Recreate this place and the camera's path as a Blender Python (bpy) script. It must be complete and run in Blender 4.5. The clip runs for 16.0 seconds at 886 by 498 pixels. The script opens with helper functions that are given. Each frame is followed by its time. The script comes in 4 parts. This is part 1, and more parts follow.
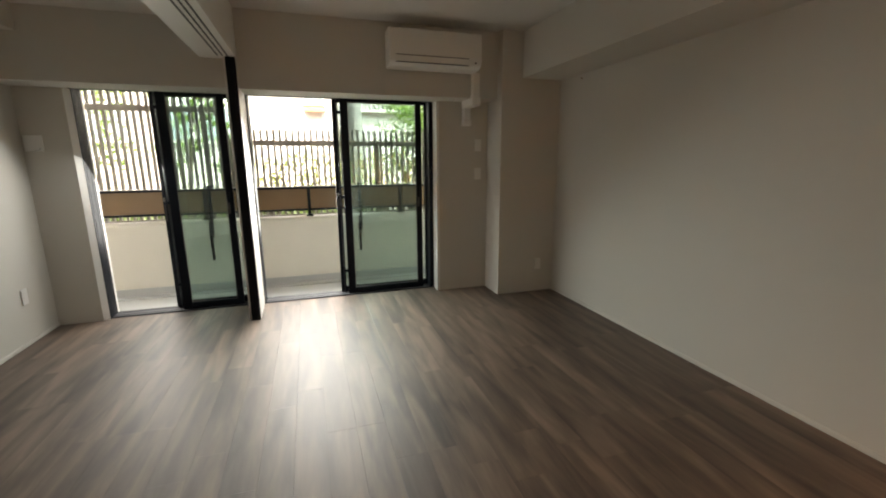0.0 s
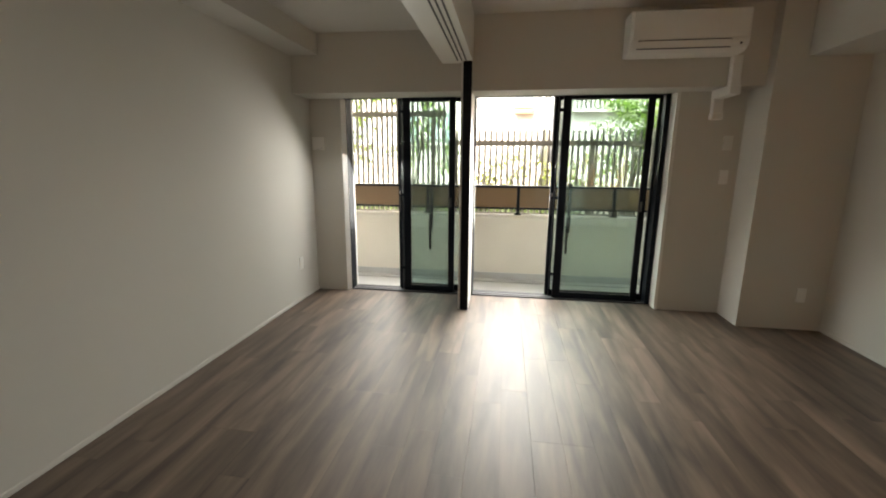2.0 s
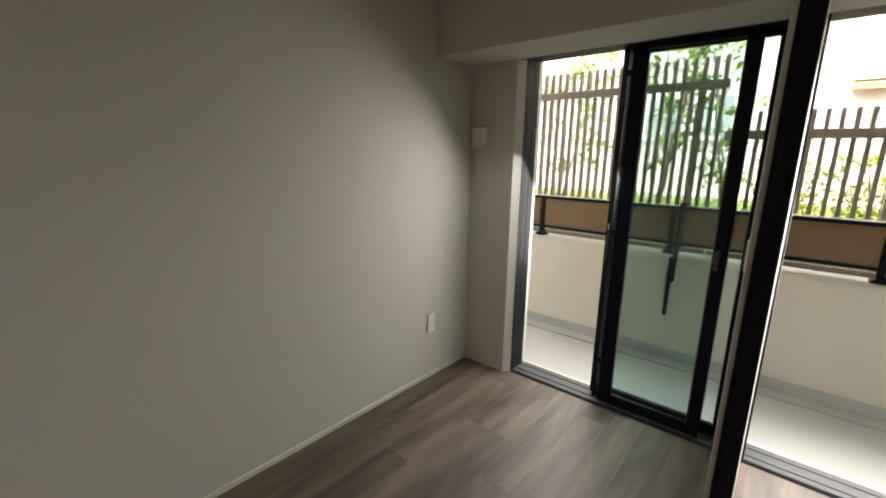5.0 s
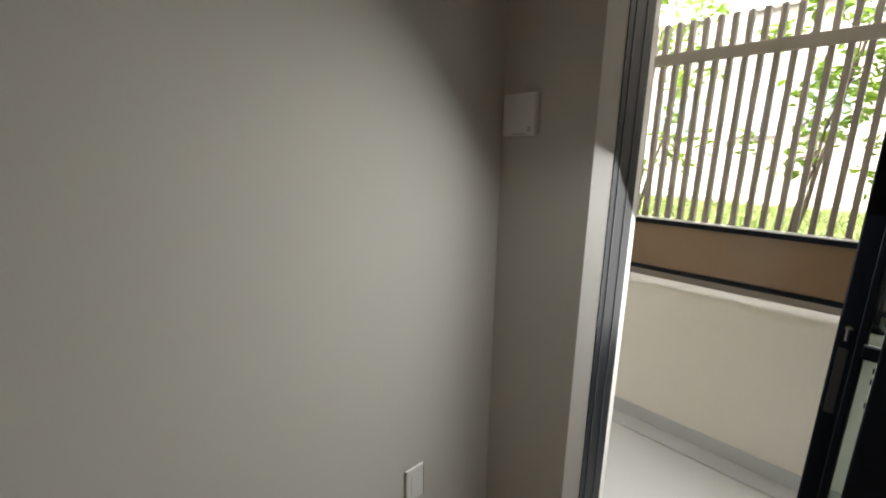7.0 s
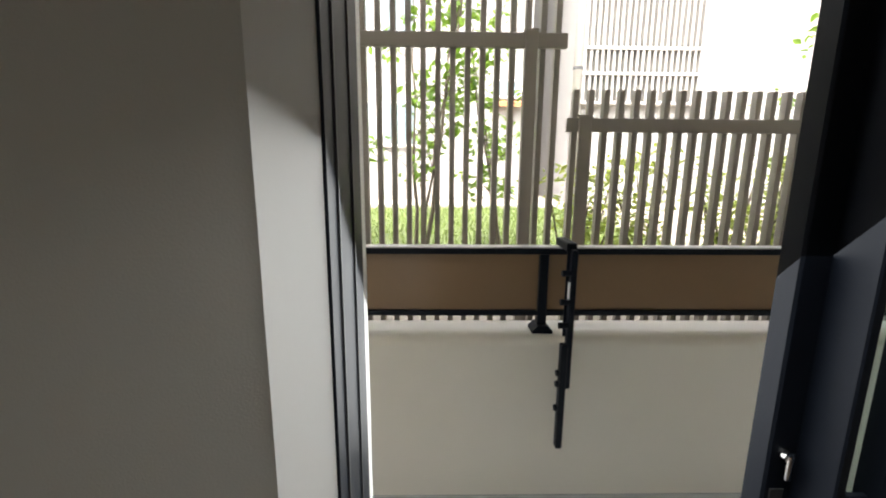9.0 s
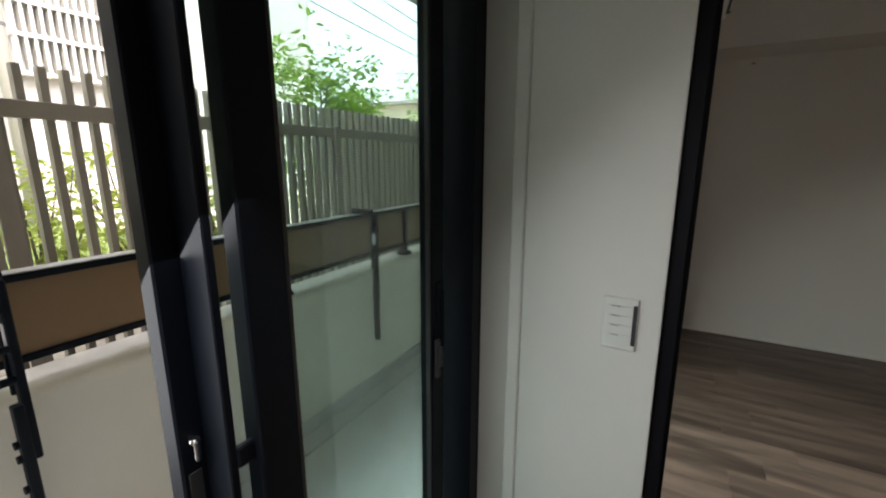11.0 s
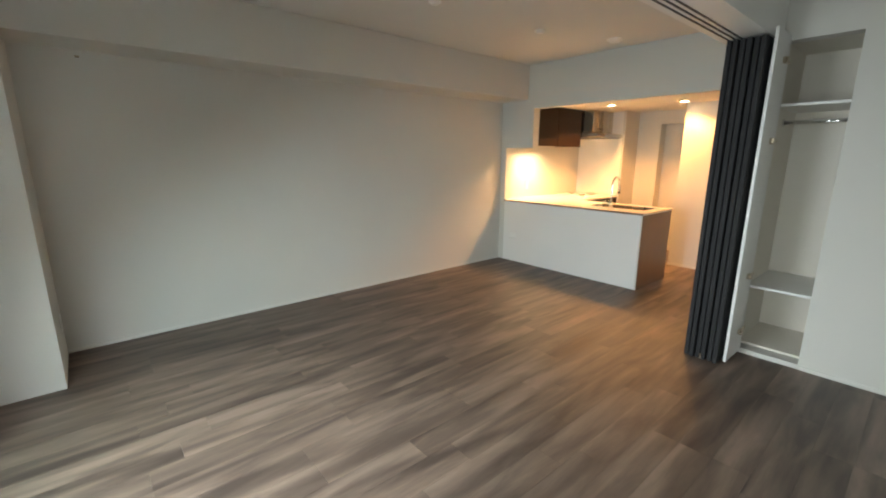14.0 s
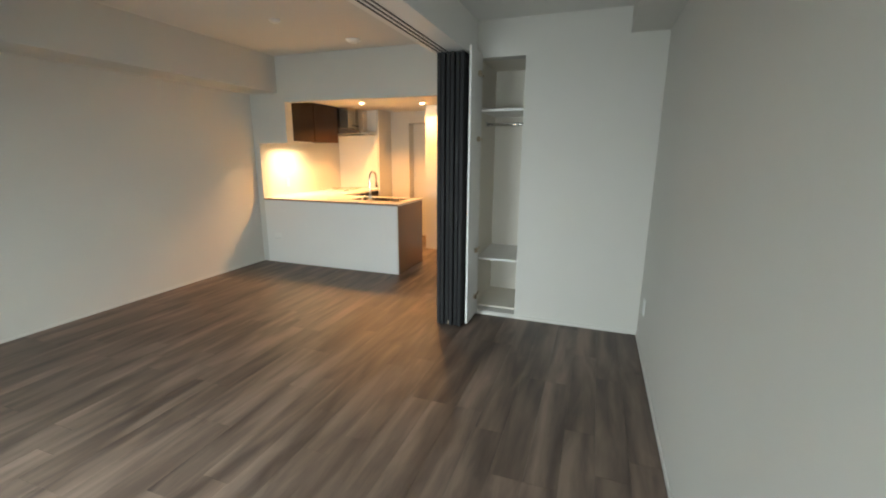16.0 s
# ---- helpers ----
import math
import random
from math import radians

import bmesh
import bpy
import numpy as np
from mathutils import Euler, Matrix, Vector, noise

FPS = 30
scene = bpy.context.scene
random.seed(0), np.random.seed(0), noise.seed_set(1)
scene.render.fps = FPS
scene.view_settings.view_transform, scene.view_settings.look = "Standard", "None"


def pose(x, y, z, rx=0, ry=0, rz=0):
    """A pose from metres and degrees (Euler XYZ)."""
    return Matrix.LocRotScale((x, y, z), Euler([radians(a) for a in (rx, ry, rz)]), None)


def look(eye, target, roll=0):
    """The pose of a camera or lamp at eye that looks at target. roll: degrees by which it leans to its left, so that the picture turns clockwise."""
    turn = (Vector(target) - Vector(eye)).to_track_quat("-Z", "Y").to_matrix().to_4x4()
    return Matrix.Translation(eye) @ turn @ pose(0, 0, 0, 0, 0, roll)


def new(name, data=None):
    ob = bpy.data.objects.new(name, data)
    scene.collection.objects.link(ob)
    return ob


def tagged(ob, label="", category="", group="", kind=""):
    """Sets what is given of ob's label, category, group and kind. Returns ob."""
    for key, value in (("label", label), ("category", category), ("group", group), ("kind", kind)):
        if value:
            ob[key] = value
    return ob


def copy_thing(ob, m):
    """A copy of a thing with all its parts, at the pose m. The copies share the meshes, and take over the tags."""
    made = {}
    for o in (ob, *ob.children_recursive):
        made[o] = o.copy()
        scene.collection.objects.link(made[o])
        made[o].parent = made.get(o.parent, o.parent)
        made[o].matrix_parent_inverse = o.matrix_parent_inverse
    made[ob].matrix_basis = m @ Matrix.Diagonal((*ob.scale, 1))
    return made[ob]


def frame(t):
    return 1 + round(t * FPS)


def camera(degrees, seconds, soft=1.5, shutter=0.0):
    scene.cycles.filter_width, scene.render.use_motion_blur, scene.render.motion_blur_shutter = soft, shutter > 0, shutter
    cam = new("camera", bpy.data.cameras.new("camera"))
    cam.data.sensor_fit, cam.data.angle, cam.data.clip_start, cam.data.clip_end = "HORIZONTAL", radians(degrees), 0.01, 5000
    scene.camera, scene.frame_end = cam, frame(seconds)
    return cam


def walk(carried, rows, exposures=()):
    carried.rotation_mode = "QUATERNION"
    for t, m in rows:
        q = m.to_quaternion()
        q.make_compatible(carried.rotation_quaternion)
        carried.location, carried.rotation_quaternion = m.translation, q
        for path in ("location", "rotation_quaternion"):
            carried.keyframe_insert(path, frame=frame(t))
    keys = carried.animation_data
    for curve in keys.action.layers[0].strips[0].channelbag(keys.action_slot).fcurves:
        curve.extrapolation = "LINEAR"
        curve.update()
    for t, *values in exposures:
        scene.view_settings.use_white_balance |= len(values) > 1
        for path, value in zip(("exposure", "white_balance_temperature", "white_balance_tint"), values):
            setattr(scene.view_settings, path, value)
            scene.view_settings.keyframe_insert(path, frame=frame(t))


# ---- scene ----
cam = camera(93.1, 16.0, soft=2.0)
PATH = [
    (0, (2.134, -4.264, 1.38), (2.725, -2.399, 0.966), -0.3),
    (0.5, (2.097, -4.27, 1.385), (2.405, -2.337, 0.97), -0.1),
    (1, (2.079, -4.274, 1.368), (2.14, -2.317, 0.959), 0.1),
    (1.5, (2.041, -4.245, 1.362), (1.913, -2.292, 0.952), 0.3),
    (2, (1.974, -4.134, 1.355), (1.685, -2.198, 0.949), 0.4),
    (2.5, (1.96, -3.941, 1.351), (1.509, -2.036, 0.94), 0.5),
    (3, (1.991, -3.629, 1.376), (1.368, -1.774, 0.962), 0.5),
    (3.5, (1.957, -3.263, 1.39), (1.153, -1.482, 0.964), 0.7),
    (4, (1.922, -2.897, 1.388), (0.943, -1.206, 0.957), 0.6),
    (4.5, (1.849, -2.539, 1.411), (0.712, -0.954, 0.967), 0.8),
    (5, (1.681, -2.236, 1.416), (0.418, -0.749, 0.98), 1.0),
    (5.2, (1.562, -2.138, 1.423), (0.285, -0.666, 0.975), 1.3),
    (7.5, (0.75, -0.822, 1.402), (-0.692, 0.493, 0.964), 0.8),
    (8, (0.582, -0.601, 1.397), (-0.533, 1.004, 0.971), 0.9),
    (8.5, (0.489, -0.425, 1.412), (-0.086, 1.443, 0.993), 0.6),
    (9, (0.45, -0.299, 1.392), (0.487, 1.665, 1.013), 0.4),
    (9.5, (0.477, -0.289, 1.411), (1.104, 1.568, 1.013), 0.1),
    (10, (0.52, -0.327, 1.414), (1.603, 1.306, 1.012), 0.1),
    (10.2, (0.534, -0.334, 1.416), (1.777, 1.178, 1.011), 0.1),
    (12.3, (0.693, -0.528, 1.423), (2.644, -0.606, 0.989), 0.2),
    (12.5, (0.689, -0.547, 1.427), (2.626, -0.791, 0.991), 0.3),
    (13, (0.667, -0.587, 1.442), (2.512, -1.221, 1.005), 0.3),
    (13.5, (0.643, -0.622, 1.441), (2.329, -1.606, 1.008), 0.3),
    (14, (0.576, -0.664, 1.45), (2.057, -1.935, 1.015), 0.2),
    (14.5, (0.518, -0.704, 1.441), (1.768, -2.205, 1.009), 0.4),
    (15, (0.466, -0.723, 1.441), (1.482, -2.391, 1.011), 0.4),
    (15.5, (0.423, -0.738, 1.441), (1.233, -2.515, 1.01), 0.3),
    (16, (0.408, -0.76, 1.434), (1.068, -2.595, 0.99), 0.3),
]
EXPOSURES = [
    (0, 3.6, 7350, 12), (1.8, 3.83, 7350, 12), (3, 3.55, 7400, 12), (5.2, 3.3, 7500, 12), (7.5, 3.0, 6850, 12), (9, 2.78, 6700, 12), (10.2, 2.7, 6750, 13),
    (12.5, 4.3, 6800, 13), (13, 4.7, 5850, 5), (13.5, 4.5, 6550, 8), (14, 4.45, 6200, 5), (16, 4.4, 6150, 4)]
walk(cam, [(t, look(eye, target, roll)) for t, eye, target, roll in PATH], EXPOSURES)

# ---------------------------------------------------------------- light
world = bpy.data.worlds.new("overcast_sky")
scene.world = world
world.use_nodes = True
wn, wl = world.node_tree.nodes, world.node_tree.links
wn.clear()
sky = wn.new("ShaderNodeTexSky")
sky.sky_type = 'NISHITA'
sky.sun_disc = False
sky.sun_elevation = radians(55)
sky.sun_rotation = radians(195)
sky.dust_density = 6.0
sky.air_density = 1.0
haze = wn.new("ShaderNodeHueSaturation")
haze.inputs["Saturation"].default_value = 0.3
wbg = wn.new("ShaderNodeBackground")
wbg.inputs["Strength"].default_value = 0.15
wout = wn.new("ShaderNodeOutputWorld")
wl.new(sky.outputs[0], haze.inputs["Color"])
wl.new(haze.outputs[0], wbg.inputs["Color"])
wl.new(wbg.outputs[0], wout.inputs["Surface"])
sun_data = bpy.data.lights.new("sun", 'SUN')
sun_data.energy, sun_data.angle, sun_data.color = 0.75, radians(6), (1.0, 0.96, 0.90)
sun = new("sun", sun_data)
sun.matrix_world = look((0, 0, 20), (1.5, 5, 12.5))


def window_light(name, x0, x1, z0, z1, y, power, spread=135):
    d = bpy.data.lights.new(name, 'AREA')
    d.shape, d.size, d.size_y = 'RECTANGLE', x1 - x0, z1 - z0
    d.energy, d.color, d.spread = power, (0.93, 0.98, 1.0), radians(spread)
    o = new(name, d)
    o.matrix_world = look(((x0 + x1) / 2, y, (z0 + z1) / 2), ((x0 + x1) / 2, y - 1, (z0 + z1) / 2 - 0.95))
    return o


def down_light(x, y, z, power, size=0.045, spot=138):
    d = bpy.data.lights.new("down_light_lamp", 'SPOT')
    d.energy, d.color, d.shadow_soft_size = power, (1.0, 0.41, 0.10), size
    d.spot_size, d.spot_blend = radians(spot), 0.5
    o = new("down_light_lamp", d)
    o.matrix_world = look((x, y, z), (x, y, z - 1))
    return o


window_light("sky_window_left", 0.37, 0.96, 0.35, 1.96, 0.29, 1.8, spread=165)
window_light("sky_window_right", 1.68, 2.80, 0.40, 1.95, 0.29, 4.7)

# ---------------------------------------------------------------- materials
def mat(name, base, rough=0.6, metal=0.0, var=0.12, scale=6.0, grain=60.0, bump=0.15, dist=0.002, stretch=(1, 1, 1),
        per_object=0.0, per_island=0.0, spec=0.5, rough_var=0.08):
    """A surface with colour variation at two scales, fine relief and uneven gloss."""
    m = bpy.data.materials.new(name)
    m.use_nodes = True
    nt = m.node_tree
    n, l = nt.nodes, nt.links
    b = n["Principled BSDF"]
    geo = n.new("ShaderNodeNewGeometry")
    mp = n.new("ShaderNodeMapping")
    mp.inputs["Scale"].default_value = stretch
    l.new(geo.outputs["Position"], mp.inputs["Vector"])
    big = n.new("ShaderNodeTexNoise")
    big.inputs["Scale"].default_value, big.inputs["Detail"].default_value = scale, 4
    fine = n.new("ShaderNodeTexNoise")
    fine.inputs["Scale"].default_value, fine.inputs["Detail"].default_value = grain, 3
    l.new(mp.outputs[0], big.inputs["Vector"])
    l.new(mp.outputs[0], fine.inputs["Vector"])
    mix = n.new("ShaderNodeMix")
    mix.data_type = 'RGBA'
    dark = [c * (1 - var) for c in base]
    light = [min(1, c * (1 + var * 0.6)) for c in base]
    mix.inputs[6].default_value, mix.inputs[7].default_value = (*dark, 1), (*light, 1)
    add = n.new("ShaderNodeMath")
    add.operation = 'ADD'
    half = n.new("ShaderNodeMath")
    half.operation = 'MULTIPLY'
    half.inputs[1].default_value = 0.4
    l.new(fine.outputs["Fac"], half.inputs[0])
    sub = n.new("ShaderNodeMath")
    sub.operation = 'MULTIPLY_ADD'
    sub.inputs[1].default_value, sub.inputs[2].default_value = 1.2, -0.3
    l.new(big.outputs["Fac"], sub.inputs[0])
    l.new(sub.outputs[0], add.inputs[0])
    l.new(half.outputs[0], add.inputs[1])
    l.new(add.outputs[0], mix.inputs[0])
    col = mix.outputs[2]
    if per_object or per_island:
        hsv = n.new("ShaderNodeHueSaturation")
        mr = n.new("ShaderNodeMapRange")
        amount = per_object or per_island
        mr.inputs[3].default_value, mr.inputs[4].default_value = 1 - amount, 1 + amount
        if per_object:
            oi = n.new("ShaderNodeObjectInfo")
            l.new(oi.outputs["Random"], mr.inputs[0])
        else:
            l.new(geo.outputs["Random Per Island"], mr.inputs[0])
        l.new(mr.outputs[0], hsv.inputs["Value"])
        l.new(col, hsv.inputs["Color"])
        col = hsv.outputs[0]
    l.new(col, b.inputs["Base Color"])
    rr = n.new("ShaderNodeMapRange")
    rr.inputs[3].default_value, rr.inputs[4].default_value = max(0.02, rough - rough_var), min(1, rough + rough_var)
    l.new(big.outputs["Fac"], rr.inputs[0])
    l.new(rr.outputs[0], b.inputs["Roughness"])
    b.inputs["Metallic"].default_value = metal
    b.inputs["Specular IOR Level"].default_value = spec
    if bump:
        bp = n.new("ShaderNodeBump")
        bp.inputs["Strength"].default_value, bp.inputs["Distance"].default_value = bump, dist
        l.new(fine.outputs["Fac"], bp.inputs["Height"])
        l.new(bp.outputs[0], b.inputs["Normal"])
    return m


def glass(name, tint, alpha=0.0, rough=0.0):
    """Clear pane: straight-through light with a thin mirror gloss."""
    m = bpy.data.materials.new(name)
    m.use_nodes = True
    n, l = m.node_tree.nodes, m.node_tree.links
    n.clear()
    out = n.new("ShaderNodeOutputMaterial")
    tr = n.new("ShaderNodeBsdfTransparent")
    tr.inputs["Color"].default_value = (*tint, 1)
    gl = n.new("ShaderNodeBsdfGlossy")
    gl.inputs["Roughness"].default_value = rough
    lw = n.new("ShaderNodeLayerWeight")
    lw.inputs["Blend"].default_value = 0.5
    pw5 = n.new("ShaderNodeMath")
    pw5.operation = 'POWER'
    pw5.inputs[1].default_value = 5.0
    fr = n.new("ShaderNodeMath")
    fr.operation = 'MULTIPLY_ADD'
    fr.inputs[1].default_value, fr.inputs[2].default_value = 0.9, 0.05
    l.new(lw.outputs["Facing"], pw5.inputs[0])
    l.new(pw5.outputs[0], fr.inputs[0])
    mx = n.new("ShaderNodeMixShader")
    l.new(fr.outputs[0], mx.inputs[0])
    l.new(tr.outputs[0], mx.inputs[1])
    l.new(gl.outputs[0], mx.inputs[2])
    l.new(mx.outputs[0], out.inputs["Surface"])
    return m


def emit(name, colour, strength):
    m = bpy.data.materials.new(name)
    m.use_nodes = True
    b = m.node_tree.nodes["Principled BSDF"]
    b.inputs["Base Color"].default_value = (*colour, 1)
    b.inputs["Emission Color"].default_value = (*colour, 1)
    b.inputs["Emission Strength"].default_value = strength
    return m


def wood_floor():
    """Grey-brown plank veneer: long grain, per-plank tone, satin lacquer."""
    m = bpy.data.materials.new("floor_oak")
    m.use_nodes = True
    n, l = m.node_tree.nodes, m.node_tree.links
    b = n["Principled BSDF"]
    geo, oi = n.new("ShaderNodeNewGeometry"), n.new("ShaderNodeObjectInfo")
    shift = n.new("ShaderNodeVectorMath")
    shift.operation = 'MULTIPLY_ADD'
    comb = n.new("ShaderNodeCombineXYZ")
    for k in range(3):
        l.new(oi.outputs["Random"], comb.inputs[k])
    shift.inputs[1].default_value = (31, 17, 7)
    l.new(comb.outputs[0], shift.inputs[0])
    l.new(geo.outputs["Position"], shift.inputs[2])
    mp = n.new("ShaderNodeMapping")
    mp.inputs["Scale"].default_value = (1.0, 0.11, 1.0)
    l.new(shift.outputs[0], mp.inputs["Vector"])
    broad = n.new("ShaderNodeTexNoise")
    broad.inputs["Scale"].default_value, broad.inputs["Detail"].default_value, broad.inputs["Distortion"].default_value = 9, 2.0, 0.4
    grain = n.new("ShaderNodeTexNoise")
    grain.inputs["Scale"].default_value, grain.inputs["Detail"].default_value = 120, 4
    l.new(mp.outputs[0], broad.inputs["Vector"])
    l.new(mp.outputs[0], grain.inputs["Vector"])
    ramp = n.new("ShaderNodeValToRGB")
    e = ramp.color_ramp.elements
    e[0].position, e[0].color = 0.36, (0.048, 0.033, 0.025, 1)
    e[1].position, e[1].color = 0.66, (0.200, 0.145, 0.110, 1)
    mid = ramp.color_ramp.elements.new(0.5)
    mid.color = (0.112, 0.079, 0.059, 1)
    mixf = n.new("ShaderNodeMath")
    mixf.operation = 'MULTIPLY_ADD'
    mixf.inputs[1].default_value, mixf.inputs[2].default_value = 0.12, -0.06
    l.new(grain.outputs["Fac"], mixf.inputs[0])
    # slow tone that runs on across the planks
    mp2 = n.new("ShaderNodeMapping")
    mp2.inputs["Scale"].default_value = (1.0, 0.16, 1.0)
    l.new(geo.outputs["Position"], mp2.inputs["Vector"])
    drift = n.new("ShaderNodeTexNoise")
    drift.inputs["Scale"].default_value, drift.inputs["Detail"].default_value, drift.inputs["Distortion"].default_value = 9.5, 3.0, 0.8
    l.new(mp2.outputs[0], drift.inputs["Vector"])
    both = n.new("ShaderNodeMix")
    both.inputs[0].default_value = 0.45
    l.new(broad.outputs["Fac"], both.inputs[2])
    l.new(drift.outputs["Fac"], both.inputs[3])
    addf = n.new("ShaderNodeMath")
    l.new(both.outputs[0], addf.inputs[0])
    l.new(mixf.outputs[0], addf.inputs[1])
    l.new(addf.outputs[0], ramp.inputs[0])
    hsv = n.new("ShaderNodeHueSaturation")
    mr = n.new("ShaderNodeMapRange")
    mr.inputs[3].default_value, mr.inputs[4].default_value = 0.86, 1.12
    l.new(oi.outputs["Random"], mr.inputs[0])
    l.new(mr.outputs[0], hsv.inputs["Value"])
    l.new(ramp.outputs[0], hsv.inputs["Color"])
    l.new(hsv.outputs[0], b.inputs["Base Color"])
    rr = n.new("ShaderNodeMapRange")
    b.inputs["Specular IOR Level"].default_value = 0.65
    rr.inputs[3].default_value, rr.inputs[4].default_value = FLOOR_ROUGH - 0.06, FLOOR_ROUGH + 0.08
    l.new(grain.outputs["Fac"], rr.inputs[0])
    l.new(rr.outputs[0], b.inputs["Roughness"])
    bp = n.new("ShaderNodeBump")
    bp.inputs["Strength"].default_value, bp.inputs["Distance"].default_value = 0.12, 0.001
    l.new(grain.outputs["Fac"], bp.inputs["Height"])
    l.new(bp.outputs[0], b.inputs["Normal"])
    return m


FLOOR_ROUGH = 0.49
M_WALL = mat("wallpaper_white", (0.60, 0.585, 0.545), 0.85, var=0.03, scale=1.5, grain=420, bump=0.25, dist=0.0012)
M_CEIL = mat("ceiling_white", (0.66, 0.65, 0.62), 0.9, var=0.03, scale=1.2, grain=380, bump=0.2, dist=0.001)
M_TRIM = mat("trim_white", (0.78, 0.77, 0.74), 0.45, var=0.03, scale=3, grain=90, bump=0.03)
M_BASE = mat("baseboard_white", (0.64, 0.625, 0.585), 0.5, var=0.04, scale=3, grain=90, bump=0.04)
M_FLOOR = wood_floor()
M_GAP = mat("joint_dark", (0.035, 0.025, 0.02), 0.8)
M_BLACK = mat("black_anodised_aluminium", (0.007, 0.0095, 0.015), 0.45, metal=0.0, var=0.2, scale=4, grain=160, bump=0.03, spec=0.13)
M_POST = mat("black_post", (0.005, 0.0055, 0.009), 0.6, var=0.2, scale=4, grain=160, bump=0.03, spec=0.2)
# steel with the kitchen's orange reflection tinted into its base colour
M_STEEL = mat("brushed_steel", (0.62, 0.54, 0.42), 0.26, metal=1.0, var=0.06, scale=5, grain=200, stretch=(1, 1, 0.05), bump=0.05)
M_CHROME = mat("chrome", (0.75, 0.75, 0.75), 0.1, metal=1.0, var=0.03, bump=0)
M_PLASTIC = mat("white_plastic", (0.78, 0.78, 0.76), 0.35, var=0.02, scale=4, grain=120, bump=0.02)
M_GREYLINE = mat("grey_slot", (0.045, 0.045, 0.047), 0.6)
M_PARAPET = mat("parapet_render", (0.76, 0.725, 0.65), 0.85, var=0.06, scale=2.5, grain=260, bump=0.35, dist=0.002)
M_BALCONY = mat("balcony_floor_vinyl", (0.55, 0.56, 0.55), 0.6, var=0.08, scale=3, grain=180, bump=0.15)
M_SILL = mat("sill_aluminium_grey", (0.075, 0.075, 0.08), 0.5, var=0.1, scale=6, grain=160, bump=0.05)
M_GUTTER = mat("gutter_grey", (0.50, 0.51, 0.51), 0.6, var=0.1, scale=4, grain=140, bump=0.1)
M_LOUVER_CAP = mat("satin_aluminium", (0.62, 0.62, 0.62), 0.35, metal=0.2, var=0.08, scale=4, grain=120, bump=0.03)
M_FENCE = mat("taupe_aluminium", (0.31, 0.28, 0.25), 0.5, metal=0.0, var=0.08, scale=5, grain=120, bump=0.04, per_object=0.06)
M_GLASS = glass("window_glass", (0.81, 0.88, 0.865))
M_BROWN_GLASS = mat("bronze_panel", (0.25, 0.165, 0.098), 0.22, var=0.05, scale=3, grain=50, bump=0.0)
M_CURTAIN = mat("charcoal_vinyl", (0.025, 0.025, 0.026), 0.65, var=0.15, scale=8, grain=240, stretch=(1, 1, 0.1), bump=0.15, spec=0.2)
M_COUNTER = mat("cream_worktop", (0.72, 0.68, 0.60), 0.22, var=0.05, scale=9, grain=220, bump=0.02)
M_KWHITE = mat("white_panel", (0.76, 0.75, 0.73), 0.4, var=0.03, scale=2, grain=90, bump=0.03)
M_KTAN = mat("taupe_gloss_panel", (0.20, 0.135, 0.095), 0.22, var=0.1, scale=3, grain=60, stretch=(1, 1, 0.08), bump=0.02)
M_KDARK = mat("dark_walnut_laminate", (0.024, 0.012, 0.007), 0.45, var=0.3, scale=5, grain=70, stretch=(0.1, 0.1, 1), bump=0.04, spec=0.2)
M_SPLASH = mat("splashback_white", (0.78, 0.76, 0.72), 0.25, var=0.02, scale=2, grain=60, bump=0.01)
M_CREAM = mat("closet_cream", (0.76, 0.715, 0.63), 0.5, var=0.04, scale=3, grain=120, stretch=(1, 1, 0.1), bump=0.04)
M_LAMP = emit("lamp_lens", (1.0, 0.70, 0.38), 6.0)

# ---------------------------------------------------------------- mesh helpers
ORIGIN = {}


def box(bm, x0, x1, y0, y1, z0, z1, bevel=0.0, seg=1):
    g = bmesh.ops.create_cube(bm, size=1.0, matrix=Matrix.LocRotScale(
        ((x0 + x1) / 2, (y0 + y1) / 2, (z0 + z1) / 2), None, (abs(x1 - x0), abs(y1 - y0), abs(z1 - z0))))
    if bevel:
        es = {e for v in g["verts"] for e in v.link_edges}
        bmesh.ops.bevel(bm, geom=list(es), offset=bevel, segments=seg, profile=0.6, affect='EDGES')
    return bm


def tube(bm, a, b, r0, r1=None, n=10):
    a, b = Vector(a), Vector(b)
    d = b - a
    q = d.to_track_quat('Z', 'Y').to_matrix().to_4x4()
    bmesh.ops.create_cone(bm, cap_ends=True, segments=n, radius1=r0, radius2=r0 if r1 is None else r1, depth=d.length,
                          matrix=Matrix.Translation((a + b) / 2) @ q)
    return bm


def prism(bm, outline, axis, a, b):
    """A closed outline in two coordinates, pushed along the third from a to b."""
    def at(p, k):
        u, v = p
        return {'x': (k, u, v), 'y': (u, k, v), 'z': (u, v, k)}[axis]
    v0 = [bm.verts.new(at(p, a)) for p in outline]
    v1 = [bm.verts.new(at(p, b)) for p in outline]
    bm.faces.new(v0)
    bm.faces.new(v1[::-1])
    k = len(outline)
    for i in range(k):
        bm.faces.new((v0[i], v1[i], v1[(i + 1) % k], v0[(i + 1) % k]))
    bmesh.ops.recalc_face_normals(bm, faces=bm.faces)
    return bm


def B():
    return bmesh.new()


